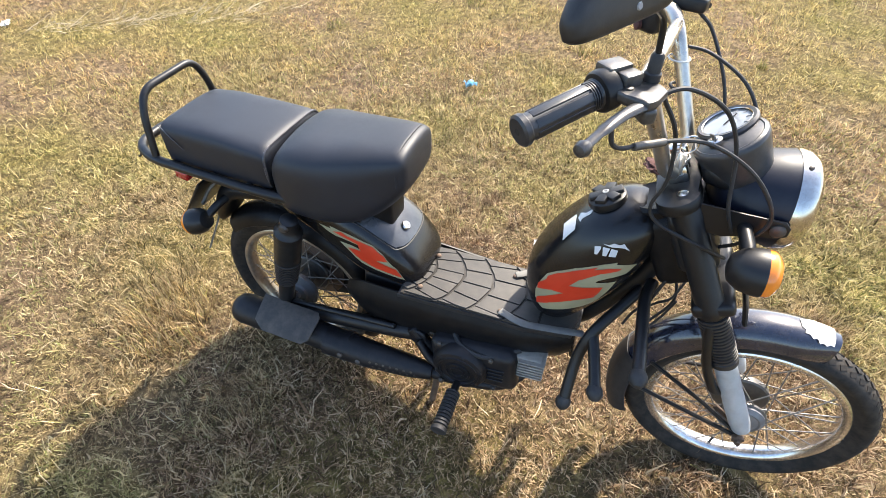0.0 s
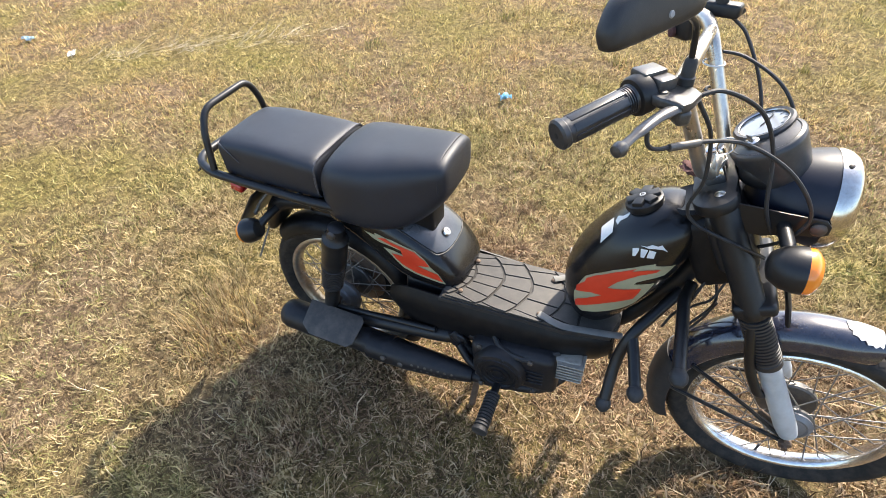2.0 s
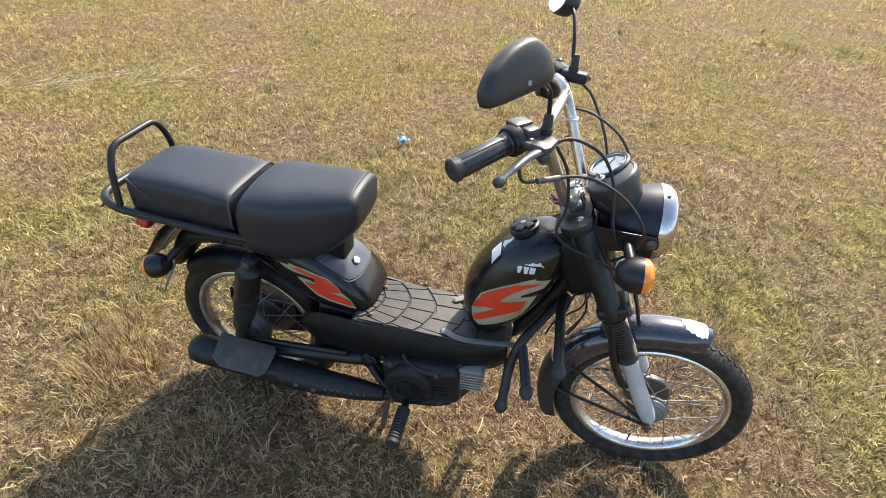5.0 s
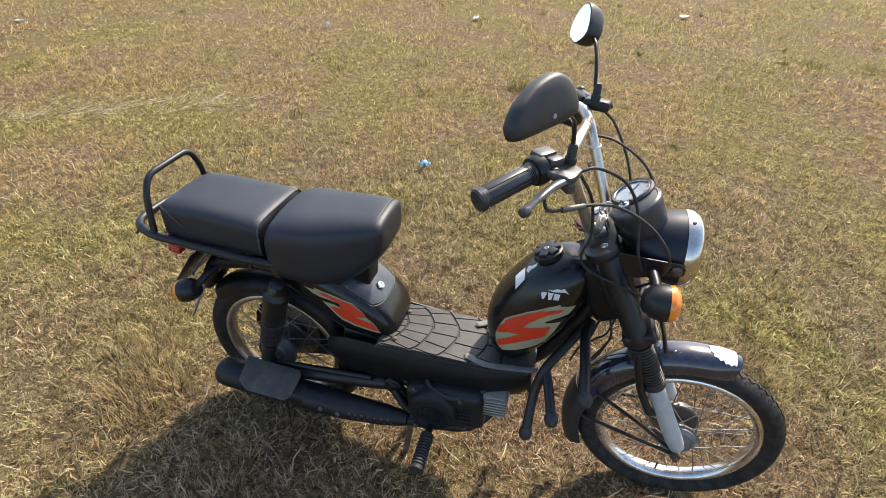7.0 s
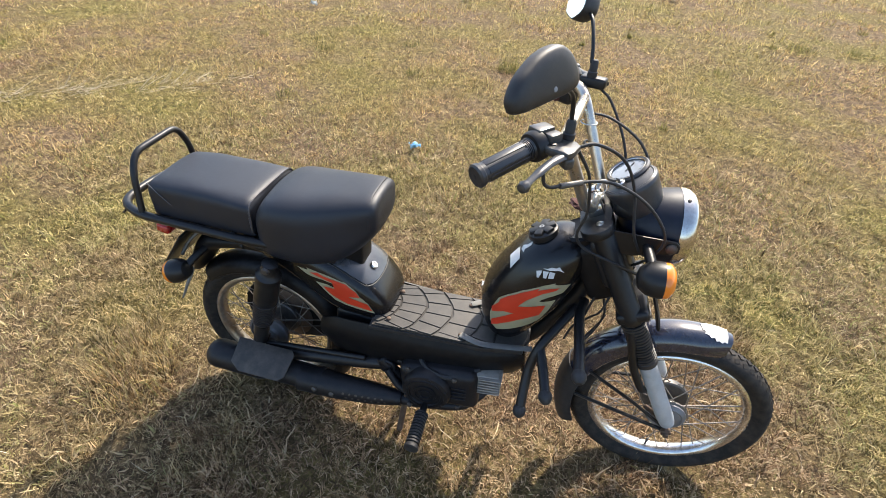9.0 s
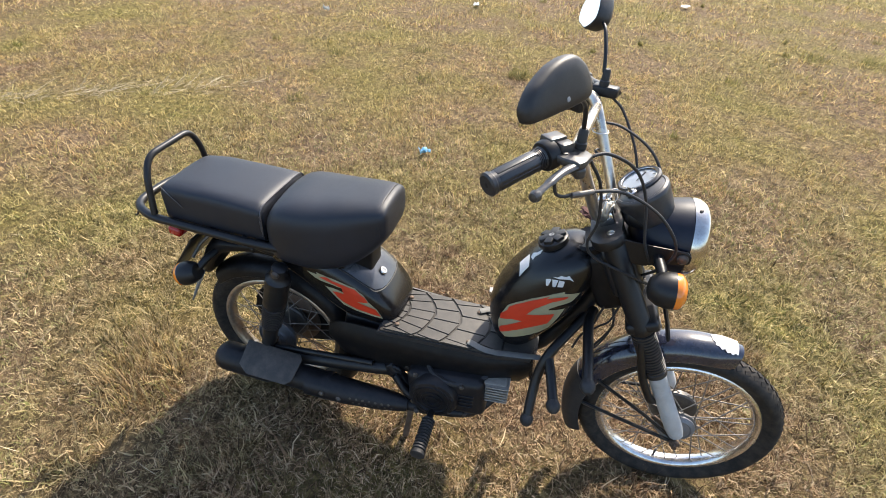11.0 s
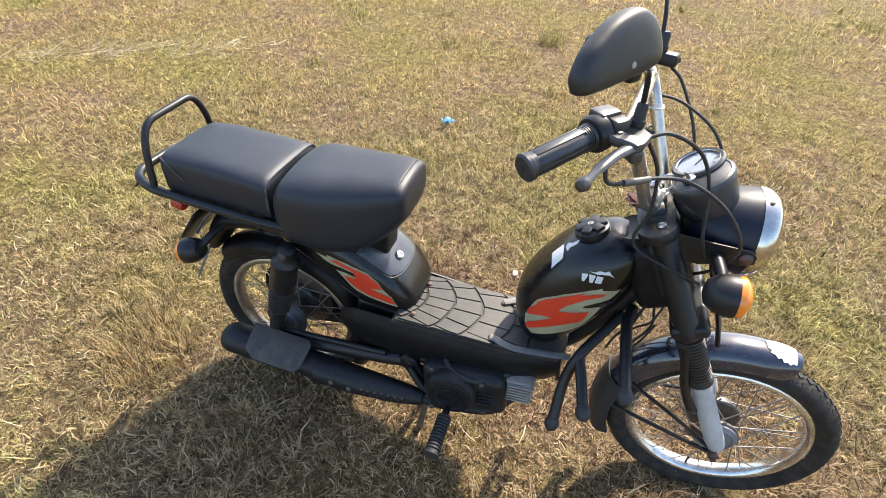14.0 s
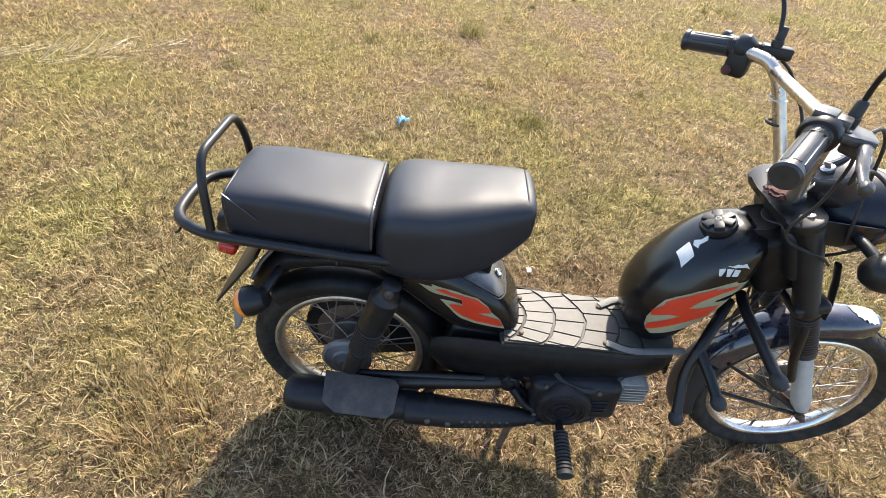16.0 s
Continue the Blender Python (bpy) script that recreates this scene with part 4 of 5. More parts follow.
# engine and exhaust
engine = part("engine", block((0.22, 0.235, 0.135), pose(0.055, -0.045, 0.288, 0, -6, 0), 0.022, 4), sooty_metal, moped, "sooty black engine block")
part("clutch_cover", lathe([(0.070, -0.01), (0.070, 0.012), (0.064, 0.022), (0.045, 0.027), (0.043, 0.023), (0.02, 0.024), (0.004, 0.024)], (0.025, -0.160, 0.285), (0, -1, 0), 36), sooty_metal, engine, "round sooty engine cover")
for k in range(6):
    a = radians(60 * k + 20)
    part("cover_screw", lathe([(0.005, 0), (0.005, 0.003), (0.003, 0.005)], (0.025 + 0.059 * math.cos(a), -0.180, 0.285 + 0.059 * math.sin(a)), (0, -1, 0), 10), sooty_metal, engine)
part("cylinder", block((0.075, 0.080, 0.06), pose(0.182, -0.100, 0.328, 0, -6, 0), 0.006), cast_warm, engine, "finned aluminium cylinder")
for k in range(6):
    part("fin", block((0.062, 0.100, 0.0035), pose(0.192, -0.100, 0.302 + 0.0105 * k, 0, -6, 0), 0.001, 1), cast_warm, engine)
part("crankcase_shell", block((0.09, 0.10, 0.13), pose(-0.045, 0.0, 0.290, 0, 0, 0), 0.018, 3), sooty_metal, engine)
muffler = part("exhaust", tube(smooth_path([(0.20, -0.06, 0.245), (0.13, -0.125, 0.205), (0.02, -0.150, 0.203), (-0.10, -0.156, 0.202), (-0.24, -0.160, 0.200)]), [0.015] * 6 + [0.016] * 6 + [0.018] * 6 + [0.024] * 6 + [0.030], 18), sooty_metal, moped, "sooty black exhaust pipe and silencer")
part("silencer", lathe([(0.012, -0.425), (0.030, -0.428), (0.040, -0.418), (0.0445, -0.40), (0.0445, -0.25), (0.038, -0.235), (0.037, -0.05), (0.034, 0.0), (0.026, 0.03)], (-0.235, -0.160, 0.200), (1, 0, -0.04), 28), sooty_metal, muffler, "black silencer can")
part("heat_guard", tube([(-0.36, -0.168, 0.206), (-0.24, -0.166, 0.203), (-0.12, -0.163, 0.206), (-0.05, -0.160, 0.208)], [0.039, 0.038, 0.031, 0.021], 20), sooty_metal, muffler, "perforated black heat guard")
for row, turn in enumerate((-22, 0)):
    for k in range(7):
        x = -0.215 + 0.019 * k + 0.009 * row
        f = (x + 0.24) / 0.19
        r = 0.038 - 0.007 * (x + 0.24) / 0.12 if x < -0.12 else 0.031 - 0.010 * (x + 0.12) / 0.07
        way = Vector((0, -math.cos(radians(turn)), -math.sin(radians(turn))))
        part("guard_hole", lathe([(0.0036, -0.002), (0.0036, 0.0008), (0.0024, 0.0010), (0.001, 0.0010)], Vector((x, -0.166 + 0.006 * f, 0.203 + 0.005 * f)) + way * r, way, 10), dark_steel, muffler, "dull hole rim")
for r in (0.016, 0.030, 0.052):
    part("cover_ring", lathe([(r - 0.003, 0.0), (r - 0.002, 0.004), (r + 0.002, 0.004), (r + 0.003, 0.0)], (0.025, -0.1835, 0.285), (0, -1, 0), 32, closed=True), sooty_metal, engine)
part("exhaust_band", lathe([(0.0395, -0.008), (0.0425, -0.007), (0.0425, 0.007), (0.0395, 0.008)], (-0.300, -0.162, 0.2015), (1, 0, -0.04), 28), sooty_metal, muffler, "clamp band round the silencer")
for x, y, z in ((-0.302, -0.206, 0.214), (-0.250, -0.203, 0.206), (-0.02, -0.178, 0.212)):
    part("exhaust_bolt", lathe([(0.008, 0), (0.008, 0.006), (0.005, 0.009), (0.002, 0.0095)], (x, y + 0.004, z), (0, -0.95, 0.3), 8), dark_steel, muffler, "grimy bolt head")
for x, z in ((0.10, 0.345), (-0.03, 0.350), (0.115, 0.235), (-0.035, 0.235)):
    part("case_bolt", lathe([(0.0065, 0), (0.0065, 0.005), (0.004, 0.007)], (x, -0.163, z), (0, -1, 0.1), 8), dark_steel, engine, "grimy case bolt")
for k in range(4):
    part("case_rib", block((0.060, 0.006, 0.004), pose(0.105, -0.163, 0.268 + 0.014 * k, 0, -6, 0), 0.001, 1), sooty_metal, engine)
part("foot_plate", sheet([(-0.565, 0.0), (-0.560, -0.075), (-0.525, -0.098), (-0.402, -0.100), (-0.386, -0.086), (-0.380, -0.02), (-0.392, -0.006)], 0.004, pose(0, -0.138, 0.284, 24, 0, 0), 0.001), dark_steel, moped, "dusty dark steel foot plate")
part("foot_plate_bracket", block((0.10, 0.03, 0.035), pose(-0.47, -0.15, 0.25), 0.004), sooty_metal, moped)

# foot pegs and centre stand
for s in (-1,):
    peg = part("foot_peg", rod((0.026, s * 0.10, 0.235), (0.026, s * 0.225, 0.238), 0.010), satin_black, moped, "black foot peg with ribbed rubber")
    prof = [(0.011, 0)]
    for k in range(11):
        prof += [(0.0185, 0.002 + k * 0.0085), (0.0185, 0.006 + k * 0.0085), (0.0145, 0.0075 + k * 0.0085)]
    part("peg_rubber", lathe(prof + [(0.0195, 0.098), (0.0195, 0.106), (0.012, 0.109)], (0.026, s * 0.212, 0.238), (0, s, -0.08), 20), rubber, peg, "ribbed black peg rubber")
stand = part("centre_stand", tube(rounded_path([(-0.075, -0.105, -0.032), (-0.060, -0.095, 0.10), (-0.050, -0.080, 0.235), (-0.050, 0.080, 0.235), (-0.060, 0.095, 0.10), (-0.075, 0.105, -0.032)], 0.03), 0.010, 12), rust, moped, "rusty black centre stand")
part("peg_bracket", tube(rounded_path([(0.075, -0.06, 0.225), (0.060, -0.11, 0.19), (0.030, -0.14, 0.225)], 0.02), 0.009, 10), rust, moped)

# fork
def fork_leg(s):
    top, low = Vector((0.372, s * 0.082, 0.842)), Vector((0.676, s * 0.084, 0.272))
    d = (low - top).normalized()
    h = (low - top).length
    leg = part("fork_leg", lathe([(0.024, 0.0), (0.026, 0.004), (0.026, 0.235), (0.0285, 0.240), (0.0285, 0.262), (0.026, 0.266), (0.022, 0.268)], top, d, 26), satin_black, moped, "black upper fork leg")
    prof = [(0.022, 0.268)]
    for k in range(14):
        prof += [(0.0285, 0.270 + k * 0.0089), (0.0285, 0.2745 + k * 0.0089), (0.0235, 0.2770 + k * 0.0089)]
    part("gaiter", lathe(prof + [(0.0275, 0.396), (0.0275, 0.408), (0.022, 0.409)], top, d, 26), gaiter_rubber, leg, "ribbed black fork gaiter")
    part("slider", lathe([(0.0215, 0.40), (0.0225, 0.41), (0.0225, h - 0.03), (0.0195, h - 0.004), (0.012, h)], top, d, 26), silver_paint, leg, "silver-grey painted fork slider")
    part("axle_nut", lathe([(0.012, 0), (0.012, 0.010), (0.007, 0.012), (0.007, 0.020)], (FRONT.x - 0.012, s * 0.098, FRONT.z + 0.006), (0, s, 0), 6), rust, leg)
    part("cap_bolt", lathe([(0.016, 0), (0.016, 0.006), (0.009, 0.008), (0.009, 0.014), (0.003, 0.015)], top, -d, 12), chrome, leg, "bright fork cap bolt")
    part("link_arm", tube(rounded_path([(0.500, s * 0.098, 0.600), (0.504, s * 0.106, 0.568), (0.532, s * 0.106, 0.475), (0.572, s * 0.100, 0.398), (0.588, s * 0.085, 0.385)], 0.03), 0.0100, 10), satin_black, leg)
    return leg


for s in (-1, 1):
    fork_leg(s)
    stay = part("mudguard_stay", tube(rounded_path([(FRONT.x - 0.006, s * 0.096, FRONT.z + 0.002), (0.58, s * 0.075, 0.256), (0.428, s * 0.050, 0.270)], 0.02), 0.0052, 8), satin_black, front_guard)
    part("mudguard_stay", tube(rounded_path([(FRONT.x - 0.010, s * 0.094, FRONT.z + 0.008), (0.58, s * 0.072, 0.310), (0.450, s * 0.050, 0.370)], 0.02), 0.0048, 8), satin_black, front_guard)
for s in (-1, 1):
    part("guard_bracket", tube([(0.502, s * 0.068, 0.735), (0.524, s * 0.068, 0.690), (0.548, s * 0.066, 0.632), (0.566, s * 0.060, 0.580)], 0.0115, 8, flat=0.45), satin_black, front_guard, "flat black mudguard bracket")
part("brake_plate", lathe([(0.046, 0.0), (0.050, 0.004), (0.050, 0.012), (0.04, 0.02), (0.036, 0.018), (0.02, 0.024)], (0, -0.030, 0), (0, -1, 0), 36), plate_alloy, front_wheel, "grey brake plate")
part("brake_lever_arm", block((0.012, 0.007, 0.07), pose(-0.045, -0.062, 0.03, 0, -55, 0), 0.002), rust, front_wheel)
part("lower_yoke", block((0.075, 0.215, 0.030), pose(0.492, 0, 0.628, 0, -28, 0), 0.010, 3), satin_black, moped)
yoke_rim = [(0.036 * math.cos(radians(a)), -0.082 + 0.034 * math.sin(radians(a))) for a in range(180, 361, 20)] + [(0.030, -0.04), (0.034, 0.0), (0.030, 0.04)] + [(0.036 * math.cos(radians(a)), 0.082 + 0.034 * math.sin(radians(a))) for a in range(0, 181, 20)] + [(-0.030, 0.045), (-0.040, 0.0), (-0.030, -0.045)]
part("top_yoke", sheet(yoke_rim, 0.024, pose(0.370, 0, 0.828, 0, -28, 0), 0.005), satin_black, moped, "black top yoke with rounded ends")
part("stem_nut", lathe([(0.022, 0), (0.022, 0.010), (0.016, 0.014), (0.016, 0.022), (0.004, 0.024)], (0.356, 0, 0.852), (-0.47, 0, 0.88), 6), dark_steel, moped)
part("fork_shroud", block((0.07, 0.185, 0.13), pose(0.415, 0, 0.755, 0, -28, 0), 0.018, 3), plastic, moped, "black plastic fork shroud")

# headlamp
LAMP, AIM = Vector((0.492, 0.0, 0.829)), Vector((1.0, 0.02, 0.03)).normalized()
lamp = part("headlamp", lathe([(0.004, -0.080), (0.030, -0.075), (0.054, -0.060), (0.070, -0.036), (0.079, -0.006), (0.083, 0.020), (0.0855, 0.036)], LAMP, AIM, 48), lamp_paint, moped, "round blue-black headlamp with chrome rim", sharp=60)
part("headlamp_rim", lathe([(0.080, 0.032), (0.0865, 0.034), (0.0875, 0.039), (0.0865, 0.050), (0.0825, 0.060), (0.077, 0.067), (0.073, 0.069), (0.071, 0.065), (0.074, 0.042)], LAMP, AIM, 48, closed=True), chrome, lamp, "polished chrome headlamp rim")
part("rim_screw", lathe([(0.004, 0), (0.004, 0.002), (0.002, 0.003)], LAMP + AIM * 0.043 + Vector((0, -0.030, 0.0815)), (0, -0.34, 0.94), 10), dark_steel, lamp)
part("headlamp_reflector", lathe([(0.006, 0.0), (0.03, 0.012), (0.055, 0.038), (0.072, 0.063)], LAMP, AIM, 36, caps=False), chrome, lamp)
part("headlamp_lens", lathe([(0.072, 0.064), (0.063, 0.069), (0.042, 0.074), (0.004, 0.076), (0.004, 0.073), (0.042, 0.071), (0.072, 0.060)], LAMP, AIM, 36, closed=False), clear_glass, lamp, "clear headlamp glass")
for s in (-1, 1):
    part("lamp_bracket", sheet([(-0.135, -0.030), (-0.135, 0.022), (-0.05, 0.018), (0.006, 0.018), (0.016, 0.008), (0.017, -0.008), (0.004, -0.016), (-0.03, -0.018), (-0.07, -0.034)], 0.004, pose(0.516, s * 0.092 + (0.002 if s < 0 else -0.002), 0.829, 90, 0, 0), 0.001), satin_black, lamp, "flat black lamp bracket")
    part("bracket_bolt", lathe([(0.012, 0), (0.012, 0.005), (0.008, 0.008), (0.003, 0.009)], (0.516, s * 0.092, 0.829), (0, s, 0), 12), dark_steel, lamp)


def indicator(base, aim, stalk, lens_len=0.026, r=0.033):
    base, aim = Vector(base), Vector(aim).normalized()
    b = part("indicator", lathe([(0.010, -0.034), (0.022, -0.030), (r - 0.004, -0.014), (r, 0.004), (r, 0.016)], base, aim, 28), plastic, moped, "black turn indicator with amber lens")
    part("lens", lathe([(r - 0.001, 0.015), (r - 0.001, 0.024), (r * 0.92, lens_len + 0.002), (r * 0.66, lens_len + 0.010), (r * 0.25, lens_len + 0.013), (0.002, lens_len + 0.013)], base, aim, 28), amber, b, "amber plastic lens")
    part("stalk", tube(rounded_path(stalk, 0.015), 0.011, 10), plastic, b)
    return b


for s in (-1, 1):
    indicator((0.484, s * 0.172, 0.802), (1.0, s * 0.03, 0.10), [(0.470, s * 0.092, 0.822), (0.474, s * 0.125, 0.820), (0.480, s * 0.160, 0.812)], r=0.0375)
for s in (-1, 1):
    indicator((-0.718, s * 0.130, 0.500), (-0.93, s * 0.08, -0.34), [(-0.67, s * 0.04, 0.54), (-0.685, s * 0.085, 0.530), (-0.700, s * 0.120, 0.508)], r=0.035)

# tail: lamp, plate holder
part("tail_fender", cushion([(-0.40, 0.535, 0.580, 0.050), (-0.44, 0.545, 0.590, 0.060), (-0.50, 0.556, 0.596, 0.064), (-0.56, 0.554, 0.594, 0.064), (-0.61, 0.543, 0.587, 0.064), (-0.655, 0.524, 0.580, 0.062), (-0.685, 0.490, 0.570, 0.058), (-0.715, 0.446, 0.545, 0.052), (-0.740, 0.418, 0.505, 0.046), (-0.757, 0.410, 0.470, 0.036)], 3.0, 36), dull_black, moped, "black tail fender arched over the rear tyre", sharp=60)
part("fender_band", lathe([(0.060, -0.004), (0.062, -0.003), (0.062, 0.003), (0.060, 0.004)], (0, 0, 0), (1, 0, 0), 28), satin_black, moped).matrix_local = pose(-0.545, 0, 0.575) @ Matrix.Diagonal((1, 1.10, 0.40, 1))
# block added below the rack so that its shadow has fewer lit gaps
part("rack_filler", block((0.15, 0.11, 0.065), pose(-0.735, 0, 0.625, 0, 8, 0), 0.015, 3), plastic, moped, "black block added under the rack to fill its shadow")
part("tail_lamp", block((0.040, 0.095, 0.028), pose(-0.785, -0.030, 0.590, 0, 12, 0), 0.008, 3), red_lens, moped, "red plastic tail lamp")
plate = part("plate_holder", block((0.007, 0.19, 0.185), pose(-0.770, 0.0, 0.516, 0, 36, 0), 0.003), satin_black, moped, "black sloping plate holder")
part("plate_bracket", tube(rounded_path([(-0.690, -0.045, 0.585), (-0.715, -0.066, 0.560), (-0.735, -0.085, 0.520)], 0.015), 0.005, 8), hub_metal, plate, "bare metal bracket")
part("tail_bracket", block((0.10, 0.09, 0.05), pose(-0.715, 0, 0.607, 0, 24, 0), 0.012), satin_black, moped)
part("mud_flap", sheet([(-0.022, 0.0), (0.022, 0.0), (0.026, 0.08), (0.040, 0.105), (0.036, 0.135), (-0.036, 0.135), (-0.040, 0.105), (-0.026, 0.08)], 0.005, frame_of((-0.757, -0.026, 0.430), (-0.78, -0.42, 0.46), (0, 1, 0)), 0.001), flap_rubber, moped, "grey rubber mud flap")

# clocks
BACK = Vector((-0.56, -0.02, 0.83)).normalized()
for c, r, nm, lab in ((Vector((0.414, 0.032, 0.923)), 0.046, "speedometer", "round speedometer with chrome bezel and glass"), (Vector((0.416, -0.006, 0.921)), 0.057, "ignition_pod", "round black ignition switch pod")):
    pod = part(nm, lathe([(0.032, -0.088), (0.042, -0.083), (r - 0.007, -0.055), (r - 0.002, -0.012), (r, 0.000), (r, 0.007), (r - 0.003, 0.010)], c, BACK, 40), clock_plastic, moped, lab, sharp=50)
    if nm == "speedometer":
        part("dial", lathe([(r - 0.007, 0.0085), (r - 0.007, 0.0115), (0.002, 0.0120)], c, BACK, 36, caps=True), dial_face, pod, "pale grey dial face under glass")
        part("bezel", lathe([(r + 0.0015, 0.004), (r + 0.0015, 0.012), (r - 0.002, 0.016), (r - 0.007, 0.015), (r - 0.008, 0.009)], c, BACK, 40, closed=True), clock_plastic, pod, "black bezel")
        part("bezel_ring", lathe([(r - 0.0065, 0.0145), (r - 0.0075, 0.0155), (r - 0.0090, 0.0140)], c, BACK, 40, closed=True), chrome, pod, "thin chrome ring")
        dm = frame_of(c, BACK, (0, -1, 0))
        part("needle", block((0.032, 0.002, 0.001), dm @ pose(-0.006, 0.005, 0.0130, 0, 0, -40), 0), plastic, pod)
        for k in range(9):
            a = radians(-30 + 30 * k)
            part("dial_mark", block((0.008, 0.0016, 0.0006), dm @ pose(0.032 * math.cos(a), 0.032 * math.sin(a), 0.0124, 0, 0, math.degrees(a)), 0), grey_mark, pod)
    else:
        part("lid", lathe([(r - 0.003, 0.009), (r - 0.006, 0.011), (r - 0.010, 0.009), (r - 0.013, 0.0065), (0.003, 0.0065)], c, BACK, 40), clock_plastic, pod)
        lock = part("key_lock", lathe([(0.012, 0.010), (0.012, 0.015), (0.009, 0.017), (0.002, 0.017)], c + Vector((-0.018, -0.016, -0.008)), BACK, 20), chrome, pod, "chrome key barrel")
        kb = c + Vector((-0.018, -0.016, -0.008)) + BACK * 0.022
        part("key", block((0.003, 0.012, 0.010), frame_of(kb, BACK, (1, 0.5, 0)), 0.001), cast_grey, pod, "key in the lock")
        hang = Vector((0.356, -0.034, 0.916))
        ring = [hang + Vector((0.014 * math.cos(a), 0.006 * math.cos(a), 0.016 * math.sin(a))) for a in (2 * math.pi * k / 20 for k in range(20))]
        part("key_ring", tube(ring, 0.0013, 6, closed=True), chrome, pod, "steel key ring")
        for k, turn in enumerate((20, -25, 60)):
            part("spare_key", block((0.010, 0.0022, 0.038), Matrix.Translation(hang + Vector((-0.010 + 0.006 * k, -0.014, -0.030))) @ pose(0, 0, 0, 10 * k - 8, 8 - 12 * k, turn), 0.001), aluminium, pod, "small steel key")
part("clock_housing", cushion([(0.390, 0.862, 0.890, 0.036), (0.400, 0.848, 0.900, 0.048), (0.43, 0.842, 0.895, 0.052), (0.455, 0.844, 0.890, 0.048), (0.468, 0.852, 0.880, 0.036)], 2.4), plastic, moped, "black plastic clock housing", sharp=60)
for k, (x, z) in enumerate(((0.437, 0.800), (0.446, 0.786), (0.430, 0.778), (0.452, 0.806))):
    part("wire_plug", block((0.011, 0.008, 0.016), pose(x, -0.070 + 0.006 * k, z, 12 * k, 20 - 14 * k, 30 * k), 0.002), (white_plastic, cast_grey)[k % 2], moped, "pale wire connector behind the lamp")

# handlebar
bar = part("handlebar", tube(rounded_path([(0.124, -0.283, 1.027), (0.199, -0.197, 1.050), (0.240, -0.152, 1.060), (0.266, -0.134, 1.036), (0.332, -0.058, 0.872), (0.356, -0.03, 0.862), (0.356, 0.03, 0.862), (0.366, 0.060, 0.872), (0.296, 0.108, 1.036), (0.282, 0.140, 1.058), (0.232, 0.215, 1.058), (0.165, 0.268, 1.046)], 0.035), 0.0124, 18), bar_chrome, moped, "tall chromed handlebar")
part("cross_brace", rod((0.254, -0.142, 1.050), (0.290, 0.124, 1.046), 0.0112), bar_chrome, bar, "chromed cross brace")
for s in (-1, 1):
    part("bar_clamp", block((0.034, 0.030, 0.034), pose(0.354, s * 0.034, 0.862, 0, -28, 0), 0.006), chrome, bar)
for tilt, (a, b) in enumerate((((0.125, -0.282, 1.0273), (0.199, -0.197, 1.0500)), ((0.163, 0.270, 1.0455), (0.242, 0.207, 1.058)))):
    a, b = Vector(a), Vector(b)
    d = (b - a).normalized()
    h = (b - a).length
    g = part("hand_grip", lathe([(0.006, -0.006), (0.018, -0.006), (0.0215, -0.003), (0.0215, 0.004), (0.0185, 0.007), (0.0178, h - 0.004), (0.021, h)], a, d, 28), grip_rubber, bar, "black rubber grip with long flat ribs")
    part("grip_hole", lathe([(0.0045, -0.0064), (0.0030, -0.0068), (0.001, -0.0068)], a, d, 14), rubber, g)
    u = d.orthogonal().normalized()
    v = d.cross(u)
    for k in range(7):
        w = math.cos(2 * math.pi * k / 7) * u + math.sin(2 * math.pi * k / 7) * v
        part("grip_rib", block((0.0040, 0.0122, h - 0.026), frame_of(a + d * (h / 2 + 0.001) + w * 0.0170, d, w), 0.0012, 2), grip_rubber, g)
    for k in range(4):
        part("grip_collar", lathe([(0.0180, 0), (0.0200, 0.0008), (0.0200, 0.0022), (0.0180, 0.003)], a + d * (h - 0.016 + 0.0036 * k), d, 28), grip_rubber, g)
    s = -1 if tilt == 0 else 1
    part("switch_housing", lathe([(0.018, 0), (0.026, 0.002), (0.0285, 0.006), (0.0285, 0.022), (0.0245, 0.026), (0.020, 0.032), (0.015, 0.036)], b, d, 28), plastic, bar, "black switch housing")
    perch = b + d * 0.052
    # lever bracket and lever
    if s < 0:
        part("lever_bracket", sheet([(0.214, -0.200), (0.236, -0.214), (0.252, -0.222), (0.266, -0.226), (0.276, -0.214), (0.286, -0.182), (0.276, -0.166), (0.250, -0.154), (0.228, -0.160)], 0.014, pose(0, 0, 1.050), 0.004), lever_alloy, bar, "cast lever bracket")
        pivot, tip = Vector((0.268, -0.206, 1.056)), Vector((0.205, -0.318, 1.040))
    else:
        part("lever_bracket", block((0.060, 0.030, 0.024), frame_of(perch + Vector((0.020, s * -0.004, 0.004)), (0, 0, 1), (0.9, s * -0.25, 0)), 0.006, 3), satin_black, bar, "cast lever bracket")
        pivot, tip = perch + Vector((0.048, 0, 0)), Vector((0.262, 0.305, 1.058))
    side = (tip - pivot)
    mid1 = pivot + side * 0.35 + Vector((-0.005, s * -0.002, 0.002))
    mid2 = pivot + side * 0.72 + Vector((-0.004, s * -0.002, 0.0))
    lv = part("brake_lever", tube(smooth_path([pivot, mid1, mid2, tip]), [0.0105] * 3 + [0.0095] * 3 + [0.0085] * 6 + [0.0068] * 7, 12, flat=0.6), lever_alloy, bar, "bent aluminium hand lever with a ball end")
    part("lever_ball", lathe([(0.003, -0.010), (0.008, -0.0075), (0.0105, 0), (0.008, 0.0075), (0.003, 0.010)], tip, side, 18), lever_alloy, lv)
